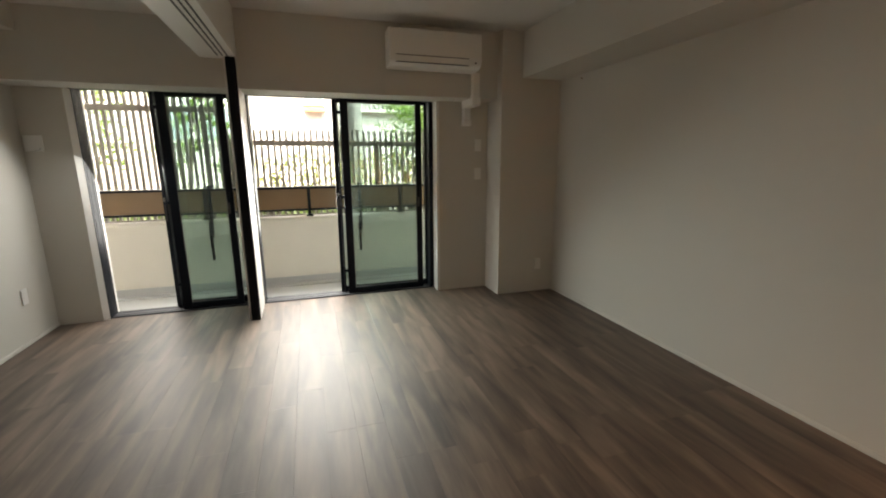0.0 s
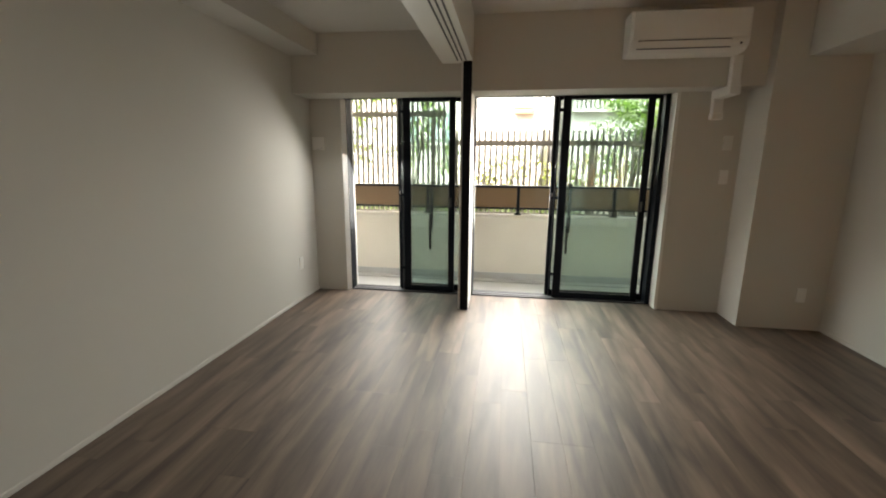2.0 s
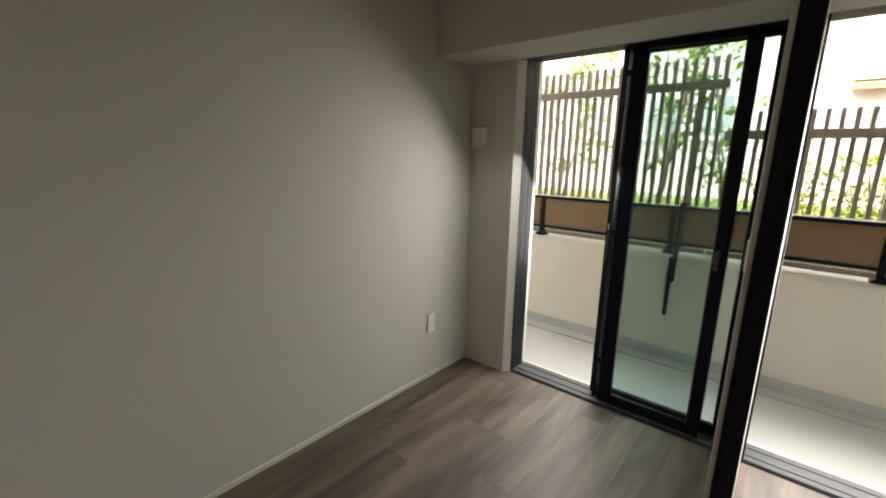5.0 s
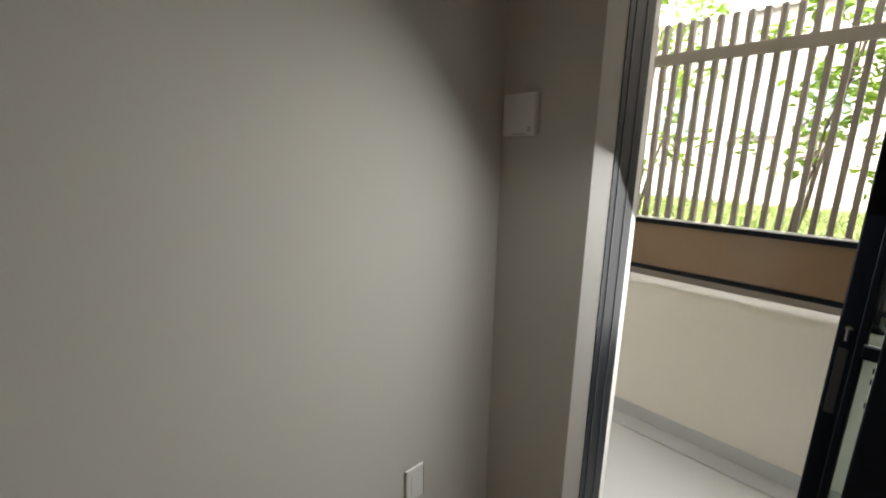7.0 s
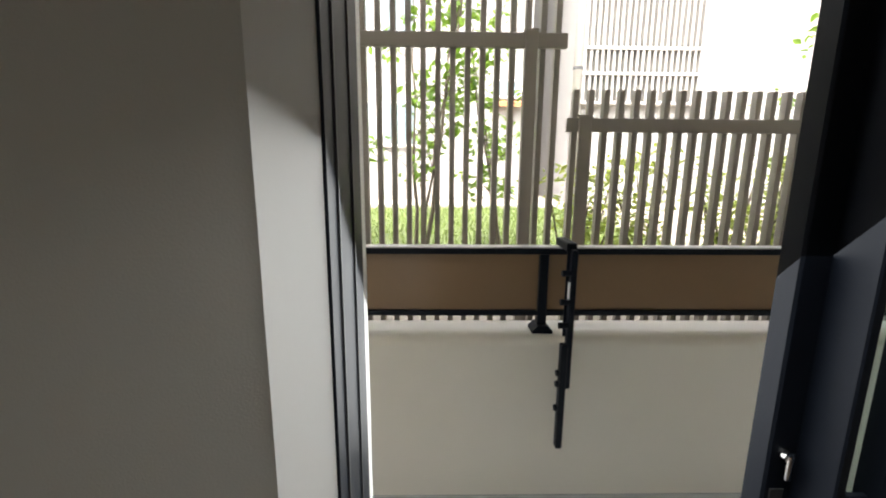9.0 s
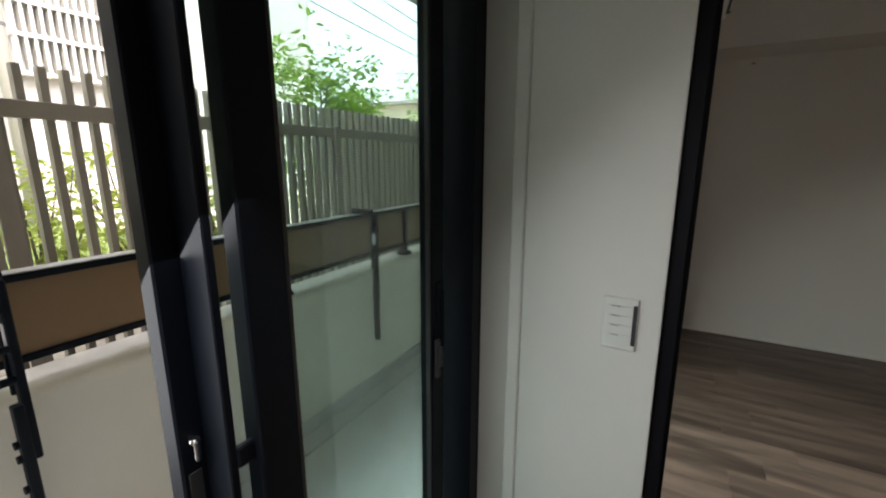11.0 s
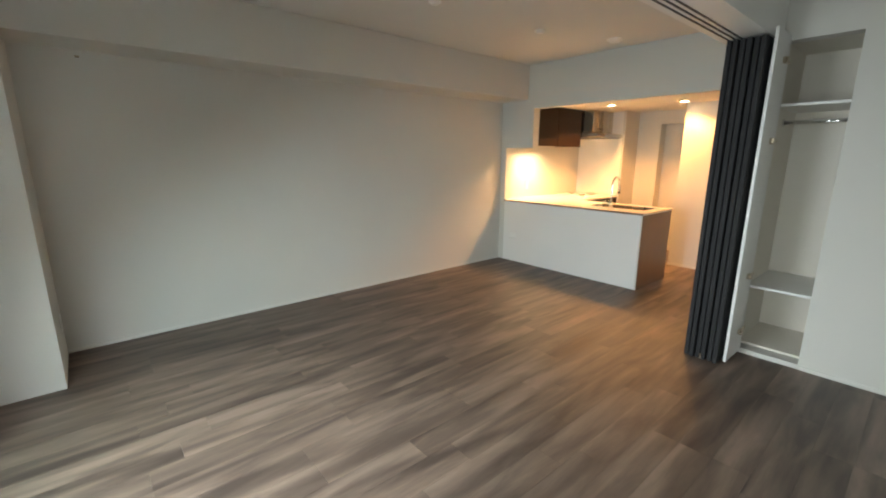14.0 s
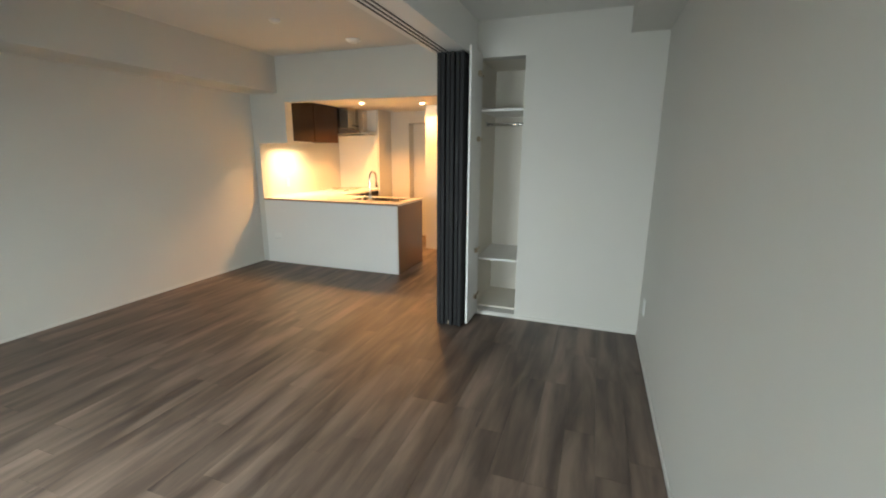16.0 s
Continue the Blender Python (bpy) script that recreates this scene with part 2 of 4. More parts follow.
def part(name, bm, material, parent=None, label="", smooth=False):
    """Links a bmesh, given in world places, as one mesh; under parent if there is one."""
    me = bpy.data.meshes.new(name)
    o = ORIGIN.get(parent, Vector((0, 0, 0))) if parent else Vector((0, 0, 0))
    if parent:
        bmesh.ops.translate(bm, vec=-o, verts=bm.verts)
    bm.to_mesh(me)
    bm.free()
    me.materials.append(material)
    if smooth:
        for p in me.polygons:
            p.use_smooth = True
    ob = new(name, me)
    if parent:
        ob.parent = parent
        ORIGIN[ob] = o
    if label:
        ob["label"] = label
    return ob


def thing(name, at, label, category, group=""):
    e = new(name)
    e.location = at
    e.empty_display_size = 0.05
    ORIGIN[e] = Vector(at)
    return tagged(e, label, category, group)


def setting(name, bm, material, label, category):
    ob = part(name, bm, material)
    return tagged(ob, label, category, kind="structure")


# ---------------------------------------------------------------- plan
XR = 4.585          # wall beyond the living room
YB = -4.29          # rear wall of the bedroom side
YK = -5.17          # kitchen front
CEIL, CEIL_L = 2.56, 2.46
SOFFIT = 1.957      # underside of the window beam
HEAD = 2.0          # head of the window openings
BEAM_Y = -0.323
WY0, WY1 = 0.04, 0.19   # window frame depth
FX0, FX1 = 1.572, 1.652  # fin between the windows

setting("wall_left", box(B(), -0.15, 0, -4.45, 0.30, -0.15, 2.75), M_WALL, "plain white wallpapered wall", "wall")
setting("wall_right", box(B(), XR, XR + 0.15, -7.3, 0.30, -0.15, 2.75), M_WALL, "plain white wallpapered wall", "wall")
bm = B()
box(bm, 0, 0.324, 0, WY0, -0.15, HEAD)
box(bm, 0, 0.338, WY0, 0.225, -0.15, HEAD)
setting("wall_window_left", bm, M_WALL, "narrow white wall beside the balcony window", "wall")
bm = B()
box(bm, 3.42, 3.95, -0.09, 0.30, -0.15, HEAD)
setting("wall_window_right", bm, M_WALL, "white recessed wall beside the balcony window", "wall")
bm = B()
box(bm, 3.947, XR, -0.425, 0.30, -0.15, 2.75)
setting("column", bm, M_WALL, "white boxed structural column in the corner", "column")
bm = B()
box(bm, 0, 3.947, BEAM_Y, 0.0, SOFFIT, 2.75)
box(bm, 0, 3.947, 0.0, 0.30, HEAD, 2.75)
setting("beam_window", bm, M_WALL, "deep white beam above the balcony windows", "beam")
bm = B()
box(bm, 4.16, XR, YK, -0.425, 2.145, 2.75)
setting("beam_right", bm, M_WALL, "white ceiling beam along the long wall", "beam")
bm = B()
box(bm, 0, 0.255, YB, BEAM_Y, 2.283, 2.75)
setting("soffit_left", bm, M_WALL, "white boxed soffit along the bedroom wall", "soffit")
setting("ceiling_living", box(B(), 1.655, 4.16, YK, BEAM_Y, CEIL, CEIL + 0.15), M_CEIL, "flat white ceiling", "ceiling")
setting("ceiling_bedroom", box(B(), 0.255, 1.39, YB, BEAM_Y, CEIL_L, CEIL_L + 0.25), M_CEIL, "flat white ceiling", "ceiling")

# fin between the windows, with its sliding-track beam above
bm = B()
box(bm, FX0 + 0.004, FX1 - 0.004, -0.045, WY0 - 0.002, 0, HEAD)
fin = setting("wall_fin", bm, M_WALL, "thin white return wall between the two windows", "wall")
bm = B()
box(bm, FX0 - 0.012, FX1, -0.384, -0.078, 0, 2.18, 0.002)
part("panel", bm, M_TRIM, fin)
bm = B()
box(bm, FX0 - 0.018, FX0 + 0.02, -0.078, -0.045, 0, SOFFIT, 0.004)
part("corner_batten", bm, M_TRIM, fin)

bm = B()
box(bm, 1.39, 1.655, -4.35, BEAM_Y, 2.18, 2.75)
track = setting("beam_track", bm, M_TRIM, "white beam carrying the folding partition rail", "beam")
for k, x in enumerate((1.53, 1.565, 1.60)):
    part("rail_slot", box(B(), x, x + 0.010, -4.28, -0.44, 2.176, 2.186), M_GREYLINE, track, "dark ceiling rail groove")

# black post at the end of the fin
post = thing("partition_post", (1.615, -0.40, 0), "slim black full-height partition stop post", "post")
part("shaft", box(B(), 1.580, 1.652, -0.416, -0.385, 0, 2.18, 0.003), M_POST, post)
part("seal", box(B(), 1.600, 1.634, -0.424, -0.4165, 0.01, 2.17, 0.001), M_POST, post, "dark grey rubber seal")


# ---------------------------------------------------------------- windows
def window(name, x0, x1, sash_x, label):
    """Two sashes pushed to one side: the outer one shows its meeting stile beside the inner one."""
    w = tagged(new(name), label, "window", kind="structure")
    ORIGIN[w] = Vector((0, 0, 0))
    t, z1 = 0.042, HEAD
    tl = 0.018 if x0 < 1 else t
    bm = box(B(), x0, x0 + tl, WY0, WY1, 0, z1)
    box(bm, x1 - t, x1, WY0, WY1, 0, z1)
    box(bm, x0 + tl, x1 - t, WY0, WY1, z1 - 0.03, z1)
    box(bm, x0 + tl, x1 - t, WY0 + 0.004, WY0 + 0.016, 0.0065, 0.011)
    f = part("window_frame", bm, M_BLACK, w)
    for y in (WY0 + 0.030, WY0 + 0.095) if x0 < 1 else ():
        part("jamb_groove", box(B(), x0 + tl - 0.0005, x0 + tl + 0.002, y, y + 0.004, 0.012, z1 - 0.03), M_GREYLINE, f, "grey draught seal in the jamb")
    part("sill_track", box(B(), x0 + tl, x1 - t, WY0, WY1 + 0.03, -0.03, 0.006), M_SILL, w, "grey aluminium sill track")
    for y in (WY0 + 0.060, WY0 + 0.130):
        part("guide_rail", box(B(), x0 + tl, x1 - t, y, y + 0.005, 0.006, 0.010), M_SILL, f)
    inner = (sash_x + 0.071, x1 - 0.112, WY0 + 0.045, 0.070, 0.056)
    outer = (sash_x, x1 - t + 0.030, WY0 + 0.114, 0.046, 0.045)
    for j, (a, b, y, wl_, wr_) in enumerate((inner, outer)):
        bm = box(B(), a, a + wl_, y, y + 0.034, 0.010, z1 - 0.026, 0.003)
        box(bm, b - wr_, b, y, y + 0.034, 0.010, z1 - 0.026, 0.003)
        box(bm, a + wl_, b - wr_, y + 0.002, y + 0.032, 0.010, 0.068, 0.003)
        box(bm, a + wl_, b - wr_, y + 0.002, y + 0.032, z1 - 0.062, z1 - 0.026, 0.003)
        if j:
            box(bm, a + wl_ - 0.012, a + wl_ + 0.001, y - 0.054, y + 0.006, 0.014, z1 - 0.03, 0.002)
        s = part("sash", bm, M_BLACK, w)
        g = part("pane", box(B(), a + wl_ - 0.003, b - wr_ + 0.003, y + 0.014, y + 0.020, 0.066, z1 - 0.060), M_GLASS, s)
        part("glazing_bead", box(box(B(), a + wl_, a + wl_ + 0.006, y + 0.003, y + 0.013, 0.068, z1 - 0.062),
             b - wr_ - 0.006, b - wr_, y + 0.003, y + 0.013, 0.068, z1 - 0.062), M_GREYLINE, s, "dark grey glazing bead")
        if j == 0:
            for z in (0.25, 1.02, 1.84):
                part("keeper", box(B(), a - 0.026, a + 0.003, y + 0.012, y + 0.024, z - 0.016, z + 0.016, 0.003), M_BLACK, s, "small black sash keeper")
            part("pull", box(box(B(), b - 0.044, b - 0.016, y - 0.006, y + 0.002, 0.94, 1.14, 0.004), b - 0.026, b - 0.020, y - 0.014, y - 0.004, 0.96, 1.12, 0.003), M_BLACK, s, "black recessed pull")
            part("crescent_lock", box(box(B(), b - 0.050, b - 0.030, y - 0.012, y, 0.90, 1.0, 0.004), b - 0.044, b - 0.036, y - 0.020, y - 0.008, 0.93, 0.985, 0.003), M_GREYLINE, s, "dark grey crescent lock")
        else:
            bm = tube(B(), (a + 0.018, y + 0.002, 1.05), (a + 0.018, y - 0.010, 1.05), 0.008, 0.007, 12)
            box(bm, a + 0.014, a + 0.022, y - 0.014, y - 0.008, 1.02, 1.052, 0.003, 2)
            part("catch", bm, M_CHROME, s, "small chrome latch")
            part("pull_recess", box(B(), a + 0.008, a + 0.026, y - 0.0015, y + 0.001, 0.84, 1.0, 0.0007), M_GREYLINE, s, "dark grey pull recess")
    return w


window("window_1", 0.346, FX0 - 0.002, 0.862, "black aluminium sliding balcony window, half open")
window("window_2", FX1 - 0.036, 3.392, 2.400, "black aluminium sliding balcony window, half open")
setting("trim", prism(B(), [(0.3245, -0.003), (0.361, WY0 - 0.0005), (0.3245, WY0 - 0.0005)], 'z', 0, SOFFIT - 0.002), M_TRIM, "white splayed window reveal board", "trim")
setting("trim", box(B(), 3.392, 3.4195, -0.093, WY0, 0, SOFFIT - 0.002, 0.001), M_TRIM, "white window reveal board", "trim")

for (x0, x1) in ((0.3385, 0.362), (3.372, 3.4195)):
    setting("trim", box(B(), x0, x1, WY1 + 0.001, 0.226, -0.19, HEAD - 0.002), M_TRIM, "white outer window reveal", "trim")

# ---------------------------------------------------------------- rear of the bedroom: closet and folding partition
bm = B()
box(bm, 0, 1.0, YB - 0.12, YB, 0, 2.75)
box(bm, 1.0, 1.39, YB - 0.12, YB, 2.185, 2.75)
box(bm, 1.39, 1.655, YB - 0.12, YB, 0, 2.75)
box(bm, 1.0, 1.39, YB - 0.12, YB, -0.15, 0.035)
setting("wall_rear", bm, M_WALL, "white rear wall with a tall closet opening", "wall")
bm = B()
box(bm, 1.535, 1.655, -6.65, YB - 0.12, -0.15, 2.75)
setting("wall_passage", bm, M_WALL, "white wall beside the kitchen passage", "wall")

closet = thing("closet", (1.2, YB - 0.3, 0.035), "narrow built-in cream closet with shelves, open", "closet")
CX0, CX1, CY0, CY1 = 0.86, 1.385, -4.98, YB - 0.12
part("back_panel", box(B(), CX0, CX1, CY0 - 0.015, CY0, 0.035, 2.2), M_CREAM, closet)
for x in (CX0 - 0.015, CX1):
    part("side_panel", box(B(), x, x + 0.015, CY0, CY1, 0.035, 2.2), M_CREAM, closet)
part("top_panel", box(B(), CX0, CX1, CY0, CY1, 2.2, 2.215), M_CREAM, closet)
part("bottom_panel", box(B(), CX0, CX1, CY0, CY1, 0.035, 0.05), M_CREAM, closet)
for z in (0.495, 1.78):
    part("shelf", box(B(), CX0, CX1, CY0, CY1 + 0.05, z, z + 0.02, 0.002), M_TRIM, closet, "white shelf board")
part("hanging_rod", tube(B(), (CX0, -4.62, 1.69), (CX1, -4.62, 1.69), 0.0135, n=16), M_CHROME, closet, "chrome hanging rod", True)
part("rod_bracket", tube(B(), (CX1 - 0.012, -4.62, 1.69), (CX1, -4.62, 1.69), 0.026, n=16), M_CHROME, closet)
door = part("door", box(B(), 1.345, 1.364, -4.30, -3.975, 0.02, 2.215, 0.002), M_KWHITE, closet, "white door standing open")
for z in (0.20, 0.62, 1.55, 2.05):
    bm = box(B(), 1.322, 1.352, -4.20, -4.165, z - 0.02, z + 0.02, 0.003)
    tube(bm, (1.330, -4.17, z), (1.352, -4.17, z), 0.017, n=12)
    box(bm, 1.335, 1.372, -4.31, -4.19, z - 0.008, z + 0.008, 0.002)
    part("hinge", bm, M_STEEL, door, "steel concealed hinge")

curtain = thing("folding_partition", (1.5, -4.05, 0), "charcoal folding partition pushed open against the wall", "partition")
for k in range(6):
    x = 1.385 + k * 0.0375
    y0 = -3.909 - 0.014 * (k % 2)
    part("panel", box(B(), x, x + 0.029, -4.27, y0, 0.012, 2.168, 0.006, 2), M_CURTAIN, curtain)
    part("fold_strip", box(B(), x + 0.029, x + 0.0375, -4.26, y0 - 0.03, 0.014, 2.166, 0.002), M_POST, curtain, "black flexible hinge strip")
part("pull_handle", box(B(), 1.483, 1.495, -3.909, -3.902, 0.02, 0.06, 0.002), M_STEEL, curtain, "small steel floor catch")

# ---------------------------------------------------------------- kitchen
KC = 2.11
bm = B()
box(bm, 4.06, XR, YK - 0.12, YK, 1.55, 2.145)
box(bm, 4.50, XR, YK - 0.12, YK, 0.0, 1.55)
box(bm, 1.655, 4.06, YK - 0.12, YK, 2.035, 2.75)
box(bm, 4.06, XR, YK - 0.12, YK, 2.145, 2.75)
setting("wall_kitchen_front", bm, M_WALL, "white header wall over the kitchen counter opening", "wall")
setting("ceiling_kitchen", box(B(), 1.655, XR, -7.75, YK - 0.12, KC, KC + 0.15), M_CEIL, "low white kitchen ceiling", "ceiling")
setting("wall_kitchen_back", box(B(), 3.79, XR + 0.15, -7.25, -7.10, -0.15, 2.4), M_SPLASH, "white kitchen wall panel", "wall")
setting("wall_kitchen_pier", box(B(), 3.755, 3.79, -7.75, -6.98, -0.15, 2.4), M_WALL, "white kitchen end panel", "wall")
bm = B()
box(bm, 2.81, 3.755, -7.75, -7.60, -0.15, 2.4)
setting("wall_kitchen_rear", bm, M_WALL, "white wall at the back of the kitchen", "wall")
bm = B()
box(bm, 3.06, 3.755, -7.60, -7.42, 1.92, KC)
box(bm, 3.42, 3.755, -7.60, -7.42, -0.15, 1.92)
setting("wall_niche", bm, M_WALL, "white boxed niche for the refrigerator", "wall")
bm = B()
box(bm, 1.655, 2.81, -6.80, -6.65, -0.15, 2.4)
box(bm, 2.78, 2.81, -7.60, -6.80, -0.15, 2.4)
setting("wall_passage_end", bm, M_WALL, "white wall at the end of the passage", "wall")
setting("baseboard", box(B(), 1.655, 2.81, -6.65, -6.641, 0, 0.028, 0.002), M_BASE, "low white baseboard", "baseboard")

pen = thing("kitchen_peninsula", (3.5, -5.5, 0), "white kitchen peninsula with a glossy taupe end panel", "kitchen counter")
part("front_panel", box(B(), 2.566, 4.50, YK - 0.018, YK, 0, 0.828, 0.001), M_KWHITE, pen)
part("end_panel", box(B(), 2.558, 2.578, -5.91, YK - 0.018, 0, 0.828, 0.001), M_KTAN, pen, "glossy taupe end panel")
part("carcass", box(B(), 2.578, 4.50, -5.86, YK - 0.018, 0.08, 0.70), M_KDARK, pen)
part("plinth", box(B(), 2.60, 3.80, -5.82, -5.80, 0, 0.08), M_KDARK, pen)
base = thing("base_cabinet", (4.15, -6.45, 0), "dark walnut kitchen base cabinet under the hob", "cabinet")
part("carcass", box(B(), 3.82, XR - 0.002, -7.098, -5.912, 0.08, 0.828), M_KDARK, base)
for y in (-7.09, -6.50):
    part("drawer_front", box(B(), 3.80, 3.82, y, y + 0.58, 0.10, 0.815, 0.002), M_KDARK, base)
part("plinth", box(B(), 3.86, XR - 0.01, -7.09, -5.92, 0, 0.08), M_KDARK, base)

# worktop: an L with a sink cut-out
SX0, SX1, SY0, SY1 = 2.68, 3.36, -5.80, -5.44
bm = B()
for (a, b, c, d) in ((2.552, 4.50, SY1, YK + 0.006), (2.552, SX0, SY0, SY1), (SX1, 4.50, SY0, SY1), (2.552, 4.50, -5.912, SY0),
                     (3.785, XR - 0.002, -7.098, -5.912), (4.50, XR - 0.002, -5.912, YK - 0.122)):
    box(bm, a, b, c, d, 0.83, 0.852)
worktop = thing("worktop", (3.5, -5.6, 0.83), "cream stone-look L-shaped kitchen worktop", "worktop")
part("slab", bm, M_COUNTER, worktop)
part("front_edge", box(B(), 2.552, 4.50, YK + 0.0062, YK + 0.0085, 0.8305, 0.8495), M_KTAN, worktop, "brown front edge band")
sink = thing("kitchen_sink", (3.0, -5.6, 0.70), "brushed steel kitchen sink set in the worktop", "sink")
bm = B()
box(bm, SX0, SX0 + 0.006, SY0, SY1, 0.66, 0.848)
box(bm, SX1 - 0.006, SX1, SY0, SY1, 0.66, 0.848)
box(bm, SX0 + 0.006, SX1 - 0.006, SY0, SY0 + 0.006, 0.66, 0.848)
box(bm, SX0 + 0.006, SX1 - 0.006, SY1 - 0.006, SY1, 0.66, 0.848)
box(bm, SX0, SX1, SY0, SY1, 0.654, 0.66)
part("basin", bm, M_STEEL, sink)
part("drain", tube(B(), (3.2, -5.62, 0.66), (3.2, -5.62, 0.664), 0.05, n=18), M_CHROME, sink)


def pipe(points, r, bevel_res=3):
    cu = bpy.data.curves.new("tap_path", 'CURVE')
    cu.dimensions, cu.bevel_depth, cu.bevel_resolution = '3D', r, bevel_res
    sp = cu.splines.new('POLY')
    sp.points.add(len(points) - 1)
    for p, c in zip(sp.points, points):
        p.co = (*c, 1)
    ob = bpy.data.objects.new("tap_path", cu)
    me = bpy.data.meshes.new_from_object(ob)
    bm = bmesh.new()
    bm.from_mesh(me)
    bpy.data.objects.remove(ob)
    return bm


tap = thing("kitchen_tap", (3.06, -5.83, 0.852), "chrome gooseneck kitchen tap on the worktop", "tap")
TX, TY = 3.06, -5.42
tap.location = (TX, TY, 0.852)
ORIGIN[tap] = Vector((TX, TY, 0.852))
part("base", tube(B(), (TX, TY, 0.852), (TX, TY, 0.93), 0.026, 0.022, 18), M_CHROME, tap, "", True)
arc = [(TX, TY, 0.92), (TX, TY, 1.12)] + [(TX, TY - 0.085 + 0.085 * math.cos(a), 1.12 + 0.085 * math.sin(a)) for a in np.linspace(0.15, math.pi, 14)] + [(TX, TY - 0.17, 1.07)]
part("spout", pipe(arc, 0.0125), M_CHROME, tap, "", True)
part("spray_head", tube(B(), (TX, TY - 0.17, 1.075), (TX, TY - 0.17, 1.01), 0.016, 0.018, 16), M_CHROME, tap, "", True)
part("lever", tube(B(), (TX, TY, 0.90), (TX + 0.09, TY, 0.915), 0.008, 0.006, 12), M_CHROME, tap, "", True)

hob = thing("gas_hob", (4.2, -6.6, 0.852), "white glass gas hob with steel grates", "hob")
part("glass_top", box(B(), 3.93, 4.48, -6.90, -6.32, 0.852, 0.860, 0.003), M_SPLASH, hob)
for (x, y, r) in ((4.08, -6.75, 0.10), (4.08, -6.46, 0.10), (4.34, -6.60, 0.075)):
    bm = tube(B(), (x, y, 0.860), (x, y, 0.873), 0.045, 0.04, 20)
    for k in range(5):
        a = k * math.tau / 5
        d = Vector((math.cos(a), math.sin(a), 0))
        tube(bm, Vector((x, y, 0.884)) + d * 0.03, Vector((x, y, 0.884)) + d * r, 0.005, n=8)
        tube(bm, Vector((x, y, 0.86)) + d * r, Vector((x, y, 0.889)) + d * r, 0.005, n=8)
    part("burner", bm, M_STEEL, hob, "steel burner and grate")

hood = thing("range_hood", (4.2, -6.6, 1.72), "brushed steel range hood below the kitchen ceiling", "range hood")
prof = [(XR - 0.002, 1.72), (3.80, 1.72), (3.795, 1.752), (3.83, 1.762), (4.02, 1.80), (XR - 0.002, 1.80)]
bm = prism(B(), prof, 'y', -7.08, -6.47)
bmesh.ops.bevel(bm, geom=bm.edges[:], offset=0.003, segments=1, affect='EDGES')
part("canopy", bm, M_STEEL, hood)
part("chimney", box(B(), 4.0, XR - 0.002, -7.06, -6.49, 1.80, KC - 0.002, 0.004), M_STEEL, hood)
part("trim_lip", box(B(), 3.788, 3.7945, -7.08, -6.47, 1.722, 1.75, 0.001), M_CHROME, hood, "polished front lip")
part("filter", box(B(), 3.86, 4.5, -7.06, -6.50, 1.714, 1.7195), M_GREYLINE, hood)
for k in range(4):
    part("button", tube(B(), (4.001, -6.62 - 0.05 * k, 1.845), (3.993, -6.62 - 0.05 * k, 1.845), 0.009, n=12), M_GREYLINE, hood)

cab = thing("wall_cabinet", (4.37, -5.75, 1.585), "dark walnut wall cabinet beside the range hood", "cabinet")
part("body", box(B(), 4.19, XR - 0.002, -6.462, YK - 0.125, 1.585, KC - 0.003), M_KDARK, cab)
for (a, b) in ((-5.876, YK - 0.127), (-6.460, -5.882)):
    part("door", box(B(), 4.170, 4.189, a, b, 1.580, KC - 0.003, 0.002), M_KDARK, cab)
part("light_bar", box(B(), 4.30, 4.36, -6.0, -5.45, 1.572, 1.5845, 0.003), M_PLASTIC, cab, "white under-cabinet lamp housing")


def downlight(x, y, z):
    d = thing("downlight", (x, y, z), "small recessed warm downlight in the kitchen ceiling", "downlight", "kitchen downlights")
    bm = B()
    bmesh.ops.create_cone(bm, cap_ends=False, segments=28, radius1=0.055, radius2=0.042, depth=0.010, matrix=Matrix.Translation((x, y, z - 0.005)))
    part("bezel", bm, M_PLASTIC, d)
    part("lens", tube(B(), (x, y, z - 0.0005), (x, y, z - 0.004), 0.042, n=24), M_LAMP, d, "glowing warm lens")


for (x, y) in ((3.55, -6.15), (2.75, -6.40)):
    downlight(x, y, KC)
    down_light(x, y, KC - 0.02, 8.5 if x > 3 else 5)
under = bpy.data.lights.new("under_cabinet_lamp", 'AREA')
under.shape, under.size, under.size_y, under.energy, under.color = 'RECTANGLE', 0.05, 0.5, 0.85, (1.0, 0.68, 0.34)
under.spread = radians(150)
uo = new("under_cabinet_lamp", under)
uo.matrix_world = look((4.33, -5.72, 1.568), (4.33, -5.72, 0.9))

# ---------------------------------------------------------------- baseboards and small fixtures
setting("baseboard_left", box(B(), 0, 0.009, YB, 0, 0, 0.028, 0.002), M_BASE, "low white baseboard", "baseboard")
setting("baseboard_right", box(B(), XR - 0.009, XR, YK, -0.425, 0, 0.028, 0.002), M_BASE, "low white baseboard", "baseboard")
setting("baseboard_rear", box(B(), 0.009, 0.99, YB, YB + 0.009, 0, 0.028, 0.002), M_BASE, "low white baseboard", "baseboard")

